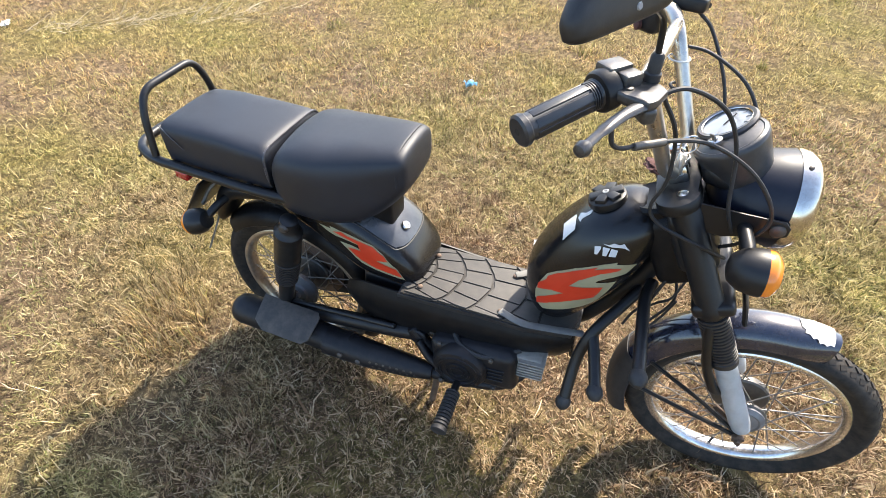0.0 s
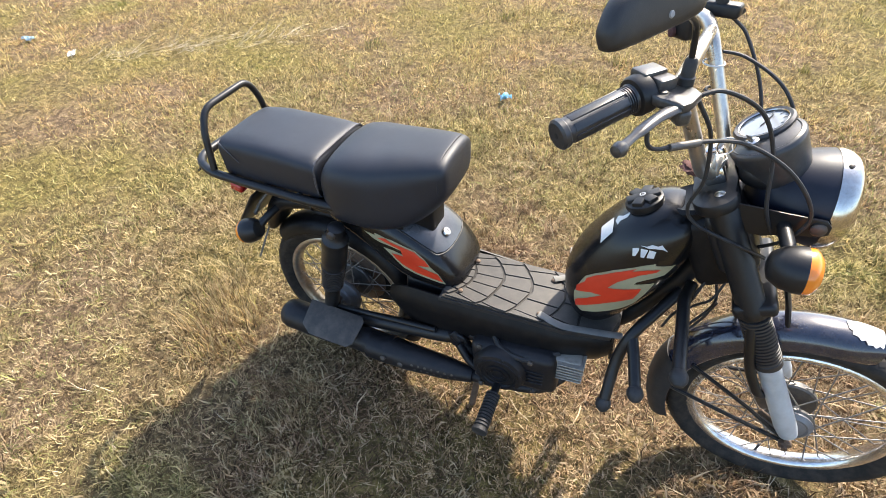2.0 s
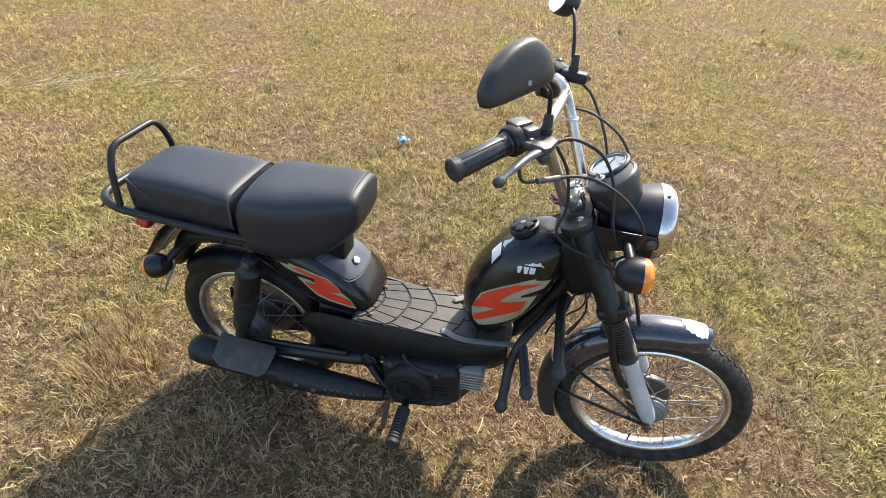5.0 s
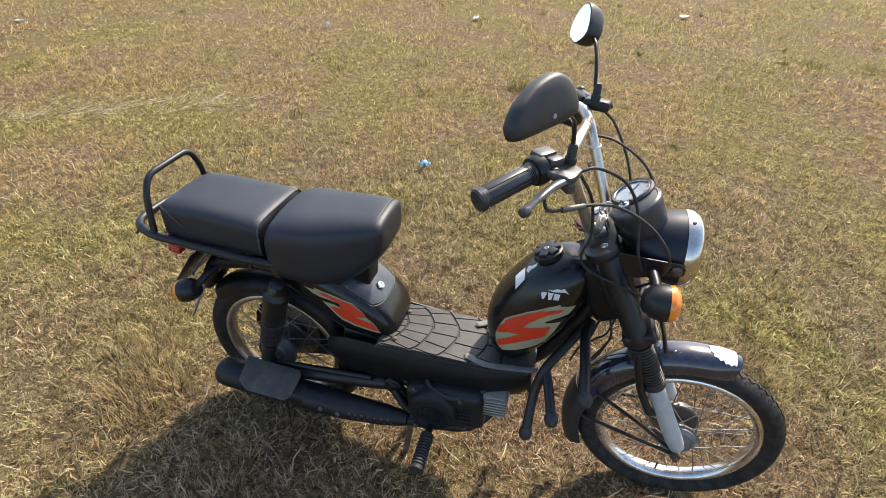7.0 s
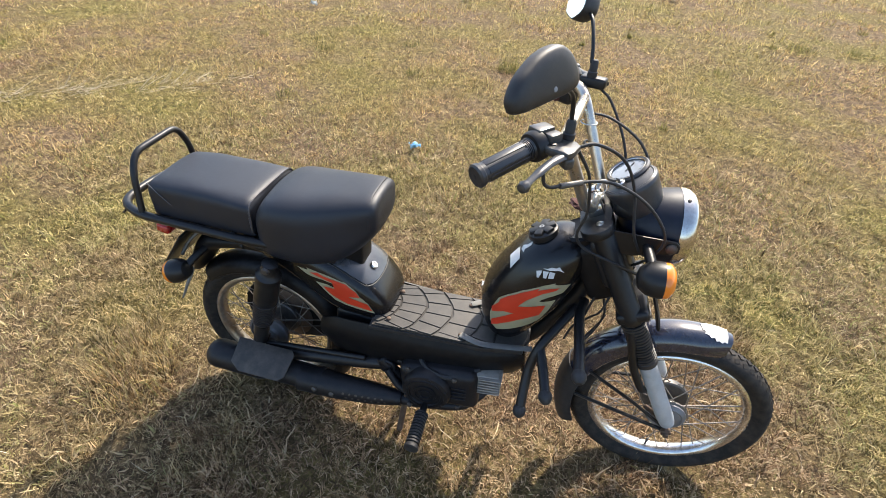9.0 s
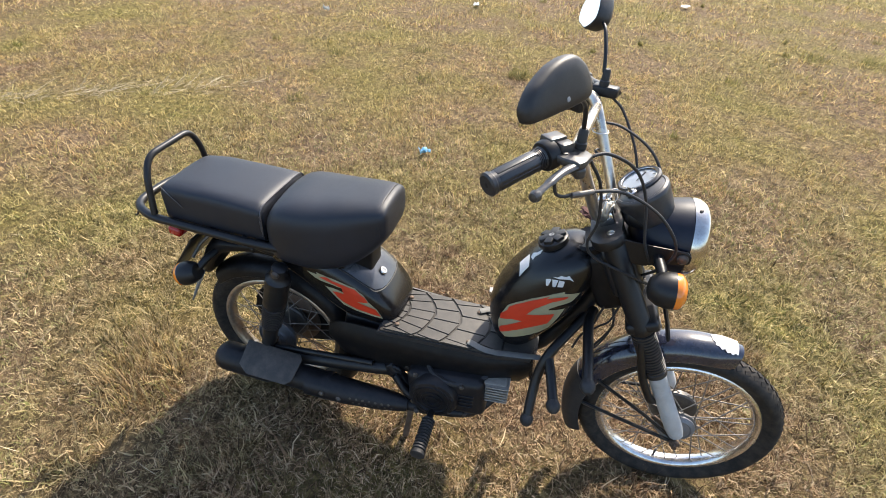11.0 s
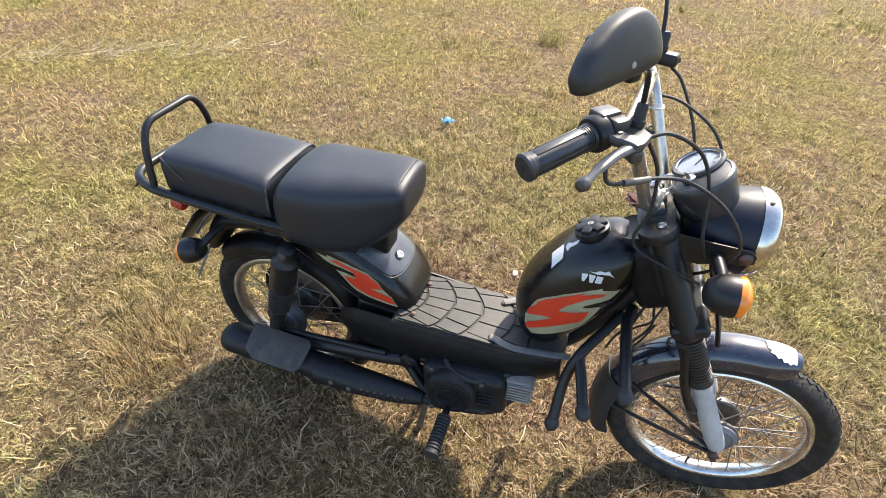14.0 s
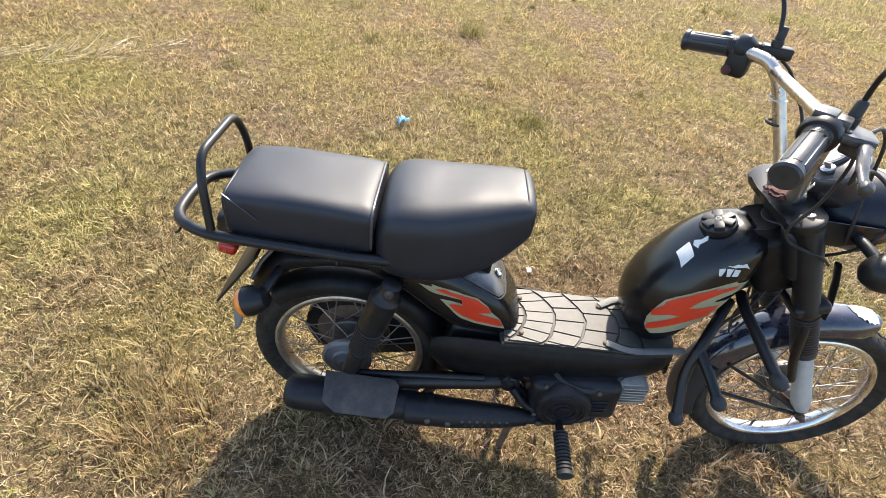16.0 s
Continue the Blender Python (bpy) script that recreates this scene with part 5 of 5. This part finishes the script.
    if s < 0:
        part("throttle_clamp", block((0.040, 0.030, 0.016), frame_of(b + d * 0.032 + Vector((-0.006, 0.004, 0.020)), (0, 0, 1), d), 0.004), lever_alloy, bar, "worn cast throttle clamp")
        part("throttle_clamp", block((0.030, 0.022, 0.020), frame_of(b + d * 0.038 + Vector((0.012, -0.012, 0.012)), (0, 0, 1), d), 0.004), lever_alloy, bar)
        part("clamp_screw", lathe([(0.006, 0), (0.006, 0.003), (0.003, 0.004)], (0.238, -0.196, 1.063), (0, 0, 1), 12), dark_steel, bar)
        part("perch_tail", block((0.040, 0.020, 0.022), frame_of((0.262, -0.200, 1.040), (0, 0, 1), (0.5, -0.8, 0)), 0.006, 3), lever_alloy, bar)
    else:
        part("switch_block", block((0.045, 0.04, 0.055), frame_of(b + d * 0.016 + Vector((-0.004, -0.006, -0.026)), (0, 0, 1), d), 0.010, 3), plastic, bar, "black switch block")
        part("horn_button", lathe([(0.010, 0), (0.010, 0.006), (0.004, 0.009)], b + d * 0.01 + Vector((-0.020, -0.018, -0.040)), (-0.8, -0.5, 0), 14), red_cloth, bar)
    part("mirror_boot", lathe([(0.0105, 0), (0.0112, 0.003), (0.0112, 0.012), (0.0092, 0.014), (0.0085, 0.034), (0.0060, 0.038)], Vector((0.262, -0.160, 1.062)) if s < 0 else perch + Vector((0.014, -0.006, 0.014)), (0.0, s * 0.02, 1), 18), rubber, bar, "black rubber mirror boot")


def mirror_head(stalk, centre, glass_way, up, outline, label, deep=1.0):
    """A rear-view mirror: stalk, domed shell and glass."""
    st = part("mirror", tube(smooth_path(stalk), 0.0042, 10), satin_black, moped, label)
    m = frame_of(centre, glass_way, Vector(up).cross(Vector(glass_way)))
    pts = smooth_path([(x, y, 0) for x, y in outline] + [(outline[0][0], outline[0][1], 0)], 5)[:-1]
    rings = []
    for f, z in ((0.985, 0.006), (1.0, 0.003), (1.0, -0.004), (0.985, -0.014), (0.94, -0.026), (0.84, -0.034), (0.6, -0.0385), (0.25, -0.040)):
        rings.append([m @ Vector((p.x * f, p.y * f, z * deep if z < 0 else z)) for p in pts])
    shell = part("shell", loft(rings), matte_plastic, st, "matte black plastic mirror shell", sharp=60)
    part("shell_mark", lathe([(0.0046, -0.0385 * deep), (0.0034, -0.0415 * deep), (0.001, -0.0415 * deep)], m @ Vector((-0.009, -0.016, 0)), m.to_3x3() @ Vector((0, 0, 1)), 7), grey_mark, shell)
    part("glass", loft([[m @ Vector((p.x * 0.93, p.y * 0.93, z)) for p in pts] for z in (0.0055, 0.0075)]), mirror_glass, st, "mirror glass")
    k = m @ Vector((0, 0, -0.0395))
    return shell


mirror_head([(0.262, -0.160, 1.090), (0.258, -0.166, 1.130), (0.252, -0.180, 1.150), (0.238, -0.212, 1.168), (0.218, -0.246, 1.180), (0.206, -0.270, 1.190)], (0.204, -0.280, 1.1985), (-0.775, 0.582, -0.245), (0, 0, 1),
            [(1.08 * x, y) for x, y in [(0.066, -0.036), (0.069, -0.018), (0.055, 0.006), (0.036, 0.022), (0.014, 0.035), (-0.015, 0.043), (-0.038, 0.040), (-0.058, 0.022), (-0.069, -0.006), (-0.064, -0.022), (-0.040, -0.030), (0.0, -0.035), (0.034, -0.039), (0.056, -0.040)]], "black rear-view mirror with teardrop shell", 0.45)
mirror_head([(0.290, 0.168, 1.108), (0.285, 0.185, 1.145), (0.276, 0.220, 1.182), (0.268, 0.245, 1.194)], (0.240, 0.270, 1.210), (-0.83, -0.46, 0.32), (0, 0, 1),
            [(-0.009, -0.035), (-0.03, -0.028), (-0.042, -0.005), (-0.041, 0.021), (-0.03, 0.043), (-0.012, 0.052), (0.008, 0.044), (0.028, 0.02), (0.037, -0.004), (0.031, -0.02), (0.016, -0.033), (0.005, -0.037)], "black rear-view mirror reflecting the sky")

# cables
def cable(points, r=0.0032, label="black sheathed control cable"):
    return part("cable", tube(smooth_path(points, 8), r, 8), rubber, moped, label)


cable([(0.274, -0.186, 1.056), (0.312, -0.164, 1.062), (0.372, -0.120, 1.02), (0.410, -0.098, 0.95), (0.432, -0.104, 0.86), (0.46, -0.09, 0.80)])
cable([(0.230, -0.262, 1.040), (0.236, -0.258, 1.018), (0.252, -0.240, 1.006), (0.285, -0.205, 1.002), (0.360, -0.150, 0.985), (0.440, -0.125, 0.935), (0.492, -0.112, 0.862), (0.478, -0.100, 0.80), (0.45, -0.06, 0.74)])
part("cable_adjuster", rod((0.262, -0.230, 1.004), (0.300, -0.195, 1.0), 0.0055), hub_metal, moped)
cable([(0.285, -0.165, 1.045), (0.315, -0.150, 0.99), (0.330, -0.125, 0.90), (0.322, -0.108, 0.835), (0.345, -0.105, 0.80), (0.42, -0.108, 0.775), (0.47, -0.08, 0.74)])
cable([(0.322, 0.170, 1.055), (0.352, 0.160, 1.03), (0.395, 0.125, 0.96), (0.42, 0.10, 0.88), (0.43, 0.08, 0.80)])
cable([(0.305, 0.128, 1.012), (0.360, 0.125, 1.005), (0.430, 0.100, 0.968), (0.470, 0.075, 0.90), (0.475, 0.05, 0.82)])
cable([(0.45, 0.01, 0.66), (0.44, 0.03, 0.58), (0.455, 0.03, 0.50), (0.42, 0.02, 0.42)])
cable([(0.43, -0.03, 0.66), (0.405, -0.035, 0.60), (0.395, -0.03, 0.53), (0.41, -0.035, 0.47), (0.43, -0.03, 0.50), (0.445, -0.03, 0.56)], 0.0028)
cable([(0.42, -0.045, 0.70), (0.400, -0.060, 0.62), (0.392, -0.050, 0.56), (0.372, -0.045, 0.51), (0.360, -0.050, 0.47)], 0.0030)
cable([(0.44, -0.055, 0.66), (0.425, -0.065, 0.60), (0.405, -0.055, 0.565), (0.385, -0.055, 0.535), (0.383, -0.055, 0.515), (0.394, -0.055, 0.512), (0.396, -0.055, 0.527)], 0.0026, "loose end of a black cable")
cable([(0.46, 0.0, 0.80), (0.452, -0.02, 0.74), (0.458, 0.02, 0.69), (0.44, 0.0, 0.64)], 0.006, "loose wiring below the clocks")
part("cable_tie", tube([(0.3235 + 0.016 * math.cos(a), 0.092 + 0.016 * math.sin(a), 0.955) for a in (2 * math.pi * k / 16 for k in range(16))], 0.0028, 6, closed=True), rubber, moped)

part("wire_tie", tube([(0.3085 + 0.018 * math.cos(a), 0.100 + 0.018 * math.sin(a), 1.000) for a in (2 * math.pi * k / 16 for k in range(16))], 0.0016, 6, closed=True), white_plastic, moped, "pale wire twisted round the handlebar")

# red rag on the steering stem
rag_bm = bmesh.new()
bmesh.ops.create_icosphere(rag_bm, subdivisions=4, radius=1.0)
for v in rag_bm.verts:
    k = noise.fractal(v.co * 2.2 + Vector((3, 1, 7)), 0.8, 2.0, 4)
    v.co = Vector((v.co.x * 0.025, v.co.y * 0.022, v.co.z * 0.010)) * (1 + 0.35 * k)
bmesh.ops.transform(rag_bm, matrix=Matrix.Translation((0.324, -0.030, 0.864)), verts=rag_bm.verts)
rag = part("rag", rag_bm, red_cloth, None)
tagged(rag, "crumpled faded maroon rag tucked on the steering stem", "rag")
rag.matrix_world = moped.matrix_world


# ---- field ----
GROUND = -0.034


def rise(x, y):
    """The low hump of turf on which the front wheel stands."""
    f = np.clip((x - 0.10) / 0.5, 0, 1)
    return 0.024 * f * f * (3 - 2 * f) * np.clip((2.6 - np.hypot(x - 0.5, y)) / 1.6, 0, 1)


def height(x, y):
    """The field's low swells."""
    f = min(1.0, max(0.0, (math.hypot(x, y) - 1.2) / 2.0))
    return GROUND + float(rise(x, y)) + f * 0.03 * noise.noise(Vector((x * 0.5, y * 0.5, 0.0)))


def field():
    bm = bmesh.new()
    radii = [0.0]
    r = 0.20
    while r < 2500:
        radii.append(r)
        r *= 1.12
    seg = 72
    rings = []
    for r in radii[1:]:
        rings.append([bm.verts.new((r * math.cos(2 * math.pi * k / seg), r * math.sin(2 * math.pi * k / seg), height(r * math.cos(2 * math.pi * k / seg), r * math.sin(2 * math.pi * k / seg)) if r < 60 else GROUND)) for k in range(seg)])
    c = bm.verts.new((0, 0, GROUND))
    for i in range(seg):
        bm.faces.new((c, rings[0][i], rings[0][(i + 1) % seg]))
    for a, b in zip(rings, rings[1:]):
        for i in range(seg):
            bm.faces.new((a[i], b[i], b[(i + 1) % seg], a[(i + 1) % seg]))
    return bm


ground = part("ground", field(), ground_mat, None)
tagged(ground, "wide field of dry yellow-green turf", "ground", kind="structure")


def blades(name, x, y, length, width, lean, label, category, seed, curl=0.5, mat=None, aim=None):
    """Grass blades, each bent once and pointed: one mesh."""
    rng = np.random.default_rng(seed)
    n = len(x)
    yaw = rng.uniform(0, 2 * np.pi, n) if aim is None else rng.normal(aim, 0.25, n)
    tilt = np.clip(lean + rng.normal(0, 0.42, n), 0.05, 1.52)
    f = np.clip((np.hypot(x, y) - 1.2) / 2.0, 0, 1)
    z0 = GROUND - 0.003 + rise(x, y)
    far = np.flatnonzero(f > 0)
    z0[far] += 0.03 * f[far] * np.array([noise.noise(Vector((a * 0.5, b * 0.5, 0.0))) for a, b in zip(x[far], y[far])])
    dx, dy = np.cos(yaw), np.sin(yaw)
    sx, sy = -dy, dx
    tilt2 = np.clip(tilt + rng.uniform(0, curl, n), 0.05, 1.9)
    turn = yaw + rng.normal(0, 0.5, n)
    l1, l2 = length * 0.5, length * 0.5
    base = np.stack([x, y, z0], 1)
    mid = base + np.stack([dx * np.sin(tilt), dy * np.sin(tilt), np.cos(tilt)], 1) * l1[:, None]
    tip = mid + np.stack([np.cos(turn) * np.sin(tilt2), np.sin(turn) * np.sin(tilt2), np.cos(tilt2)], 1) * l2[:, None]
    tip[:, 2] = np.maximum(tip[:, 2], z0 + 0.004 + rng.uniform(0, 0.006, n))
    s = np.stack([sx, sy, rng.normal(0, 0.35, n)], 1) * (width / 2)[:, None]
    co = np.empty((n, 5, 3))
    co[:, 0], co[:, 1], co[:, 2], co[:, 3], co[:, 4] = base - s, base + s, mid + s * 0.8, mid - s * 0.8, tip
    me = bpy.data.meshes.new(name)
    me.vertices.add(5 * n)
    me.vertices.foreach_set("co", co.reshape(-1))
    k = np.arange(n)[:, None] * 5
    loops = np.concatenate([k + np.array([[0, 1, 2, 3]]), k + np.array([[3, 2, 4]])], 1).reshape(-1)
    me.loops.add(7 * n)
    me.loops.foreach_set("vertex_index", loops)
    me.polygons.add(2 * n)
    starts = (np.arange(n)[:, None] * 7 + np.array([[0, 4]])).reshape(-1)
    me.polygons.foreach_set("loop_start", starts)
    me.update(calc_edges=True)
    me.materials.append(mat or grass_mat)
    ob = new(name, me)
    return tagged(ob, label, category, kind="stuff")


LATTICE = np.random.default_rng(7).uniform(-1, 1, (256, 256))


def swell(x, y, scale, shift=0):
    """Smooth noise over the field, about -1 to 1."""
    u, v = x * scale + shift * 17.3, y * scale + shift * 5.9
    i, j = np.floor(u).astype(int), np.floor(v).astype(int)
    f, g = u - i, v - j
    f, g = f * f * (3 - 2 * f), g * g * (3 - 2 * g)
    t = lambda a, b: LATTICE[(i + a) & 255, (j + b) & 255]
    return (t(0, 0) * (1 - f) + t(1, 0) * f) * (1 - g) + (t(0, 1) * (1 - f) + t(1, 1) * f) * g


def scatter(n, x0, x1, y0, y1, seed, fade=None, clump=34.0):
    """Places drawn together into clumps with thin turf between them."""
    rng = np.random.default_rng(seed)
    x, y = rng.uniform(x0, x1, n), rng.uniform(y0, y1, n)
    keep = 0.45 * swell(x, y, 5.0, 1) + 0.45 * swell(x, y, clump / 2, 2) + 0.7 * swell(x, y, clump, 3)
    ok = rng.uniform(-1.1, 0.55, n) < keep
    if fade:
        ok &= rng.uniform(0, 1, n) < fade(x, y)
    for wx in (0.684, -0.532):
        ok &= ~((abs(y - 0.015) < 0.045) & (abs(x - wx) < 0.16))
    return x[ok], y[ok], rng


def tall(x, y, clump=34.0):
    """How tall the turf grows: low between the clumps, high on them."""
    return np.clip(0.85 + 0.35 * swell(x, y, 2.3, 4) + 0.40 * swell(x, y, clump / 2, 2) + 0.55 * swell(x, y, clump, 3), 0.25, 2.0)


x, y, rng = scatter(730000, -2.7, 2.5, -0.95, 2.3, 11, lambda x, y: np.clip((2.3 - y) / 1.1, 0, 1) * np.clip((2.7 - abs(x)) / 1.0, 0, 1))
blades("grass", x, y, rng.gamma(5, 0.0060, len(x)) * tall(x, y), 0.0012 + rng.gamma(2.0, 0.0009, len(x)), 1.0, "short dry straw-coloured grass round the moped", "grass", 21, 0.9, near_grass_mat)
x, y, rng = scatter(420000, -4.8, 4.4, 0.9, 4.6, 12, lambda x, y: np.clip((y - 0.9) / 1.0, 0, 1) * np.clip((4.6 - y) / 0.8, 0, 1), 22.0)
a, b, _ = scatter(105000, -6.5, -1.5, -0.9, 1.9, 13, lambda x, y: np.clip((-1.5 - x) / 0.8, 0, 1) * np.clip((1.9 - y) / 0.6, 0, 1), 22.0)
x, y = np.concatenate([x, a]), np.concatenate([y, b])
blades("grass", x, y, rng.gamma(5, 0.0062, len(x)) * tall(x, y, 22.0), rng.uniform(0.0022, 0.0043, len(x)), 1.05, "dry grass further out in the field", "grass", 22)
x, y, rng = scatter(340000, -9.5, 8.0, 3.6, 12.0, 14, lambda x, y: np.clip((y - 3.6) / 1.0, 0, 1), 11.0)
a, b, _ = scatter(36000, -10.0, -4.4, 0.5, 4.2, 15, None, 11.0)
x, y = np.concatenate([x, a]), np.concatenate([y, b])
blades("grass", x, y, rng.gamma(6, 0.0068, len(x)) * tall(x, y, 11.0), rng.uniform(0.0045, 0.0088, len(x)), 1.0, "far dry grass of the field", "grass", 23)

# dead thatch pressed flat between the blades
rng = np.random.default_rng(37)
n = 120000
x, y = rng.uniform(-1.9, 1.7, n), rng.uniform(-0.95, 1.3, n)
blades("thatch", x, y, rng.gamma(5, 0.0056, n), 0.0014 + rng.gamma(2.0, 0.0007, n), 1.42, "brown dead thatch matted flat on the soil", "thatch", 38, 0.2, near_grass_mat)

# long straws lying on the turf, and a few fuller tufts
rng = np.random.default_rng(31)
n = 900
x, y = rng.uniform(-2.2, 2.0, n), rng.uniform(-0.9, 2.2, n)
blades("straw", x, y, rng.uniform(0.05, 0.12, n), rng.uniform(0.0012, 0.0022, n), 1.3, "long pale straws lying on the turf", "straw", 32, 0.3, straw_mat)


def tuft(cx, cy, r, n, tall, seed, label, lean=0.55):
    rng = np.random.default_rng(seed)
    a, d = rng.uniform(0, 2 * np.pi, n), r * np.sqrt(rng.uniform(0, 1, n))
    return blades("grass_tuft", cx + d * np.cos(a), cy + d * np.sin(a), rng.gamma(8, tall / 8, n), rng.uniform(0.0018, 0.0036, n), lean, label, "grass tuft", seed + 1, mat=tuft_mat if cy > 1.2 else near_grass_mat)


for k, (cx, cy, r, n, tall) in enumerate(((-1.05, -0.14, 0.15, 900, 0.074), (-1.18, 0.02, 0.12, 500, 0.066), (-0.21, 3.38, 0.11, 500, 0.075), (0.18, 1.96, 0.09, 400, 0.065), (2.51, 4.95, 0.14, 260, 0.075), (3.05, 5.0, 0.13, 220, 0.07),
                                          (-0.62, -0.32, 0.10, 350, 0.06), (1.05, 0.55, 0.12, 400, 0.06))):
    tuft(cx, cy, r, n, tall, 50 + 3 * k, "taller olive-green tuft of grass in the turf")

rng = np.random.default_rng(91)
a, d = rng.uniform(0, 2 * np.pi, 420), 0.17 * np.sqrt(rng.uniform(0, 1, 420))
blades("grass_tuft", -1.05 + d * np.cos(a), -0.13 + d * np.sin(a), rng.gamma(8, 0.0086, 420), rng.uniform(0.0018, 0.0036, 420), 0.6, "green blades in the tall tuft behind the moped", "grass tuft", 92)

# small dark tufts scattered over the field
rng = np.random.default_rng(83)
cx, cy = rng.uniform(-5.0, 4.5, 34), rng.uniform(2.2, 9.5, 34)
own = rng.integers(0, 34, 3000)
a, d = rng.uniform(0, 2 * np.pi, 3000), np.sqrt(rng.uniform(0, 1, 3000)) * rng.uniform(0.02, 0.08, 34)[own]
blades("grass_tuft", cx[own] + d * np.cos(a), cy[own] + d * np.sin(a), rng.gamma(6, 0.0085, 3000), rng.uniform(0.0025, 0.0055, 3000), 0.7, "small dark green tufts scattered over the field", "grass tuft", 84, mat=tuft_mat)

# swath of pale mown straw
rng = np.random.default_rng(71)
n = 240
f = np.clip(rng.choice([0.08, 0.3, 0.42, 0.7, 0.85], n) + rng.normal(0, 0.09, n), 0, 1)
x = -3.75 + 1.5 * f + rng.normal(0, 0.05, n)
y = 1.55 + 0.95 * f + rng.normal(0, 0.07, n)
blades("straw", x, y, rng.uniform(0.12, 0.32, n), rng.uniform(0.003, 0.006, n), 1.5, "swath of pale cut straw on the field", "straw", 72, 0.1, straw_mat, 0.565)


# litter
def scrap(name, place, size, mat, label, category, seed):
    """A crumpled bit of film or paper lying on the grass."""
    bm = bmesh.new()
    bmesh.ops.create_grid(bm, x_segments=12, y_segments=12, size=0.5)
    off = Vector((seed * 3.7, seed * 1.3, 0))
    for v in bm.verts:
        p = v.co * 3.0
        k = 1 + 0.35 * noise.noise(p + off)
        z = 0.55 * noise.noise(p * 1.3 + off * 2) + 0.3 * noise.noise(p * 3 + off)
        v.co = Vector((v.co.x * k * size[0], v.co.y * k * size[1], (z + 0.45) * size[2]))
    ext = bmesh.ops.solidify(bm, geom=list(bm.faces), thickness=0.0015)
    ob = part(name, bm, mat, None, sharp=80)
    ob.matrix_world = pose(place[0], place[1], height(place[0], place[1]) + 0.014, 0, 0, seed * 47)
    return tagged(ob, label, category)


scrap("plastic_wrapper", (-0.585, 1.776), (0.062, 0.046, 0.050), blue_plastic, "crumpled blue plastic wrapper lying on the grass", "litter", 1)
scrap("paper_scrap", (0.066, 0.665), (0.028, 0.020, 0.014), white_plastic, "small crumpled white scrap lying on the grass", "litter", 2)
scrap("plastic_scrap", (-3.95, 1.50), (0.08, 0.05, 0.04), white_plastic, "crumpled white plastic scrap on the dry field", "litter", 3)
scrap("plastic_wrapper", (-4.63, 1.62), (0.09, 0.05, 0.04), pale_plastic, "pale blue plastic wrapper far out on the grass", "litter", 4)
scrap("paper_scrap", (1.46, 6.72), (0.13, 0.07, 0.04), white_plastic, "white paper scrap far out in the field", "litter", 5)
scrap("paper_scrap", (-1.11, 5.69), (0.10, 0.07, 0.05), white_plastic, "small white paper scrap on the far grass", "litter", 6)
scrap("paper_scrap", (-2.65, 4.68), (0.07, 0.05, 0.07), white_plastic, "tiny white scrap standing in the grass", "litter", 7)
scrap("paper_scrap", (-6.03, 3.72), (0.10, 0.05, 0.03), white_plastic, "flat white scrap at the far side of the field", "litter", 8)


# whitewashed building at the field's edge, with low scrub beside it
house = tagged(new("white_building"), "low whitewashed building with a grey plinth beyond the field", "building")
house.matrix_world = pose(-8.70, 3.36, GROUND, 0, 0, 62)
part("wall", block((4.0, 3.0, 2.6), pose(-2.0, 1.5, 1.3), 0.02), whitewash, house)
part("plinth", block((4.04, 3.04, 0.12), pose(-2.0, 1.5, 0.05), 0.01), grey_plaster, house, "grey plastered plinth")
part("roof", block((4.3, 3.3, 0.12), pose(-2.0, 1.5, 2.66), 0.02), grey_plaster, house, "flat grey roof slab")
for x in (-0.75, -2.6):
    win = part("window", block((0.62, 0.05, 0.80), pose(x, -0.01, 0.66), 0.006), grey_plaster, house, "small window in a grey frame")
    part("pane", block((0.50, 0.02, 0.68), pose(x, -0.04, 0.66), 0.002), dark_steel, win, "dark window pane")
rng = np.random.default_rng(101)
n = 900
x = rng.uniform(0, 1, n)
blades("scrub", -8.62 + 0.45 * x + rng.normal(0, 0.05, n), 3.50 + 0.35 * x + rng.normal(0, 0.05, n), rng.gamma(6, 0.022, n), rng.uniform(0.008, 0.02, n), 0.4, "low dark scrub beside the building", "scrub", 102, mat=tuft_mat)
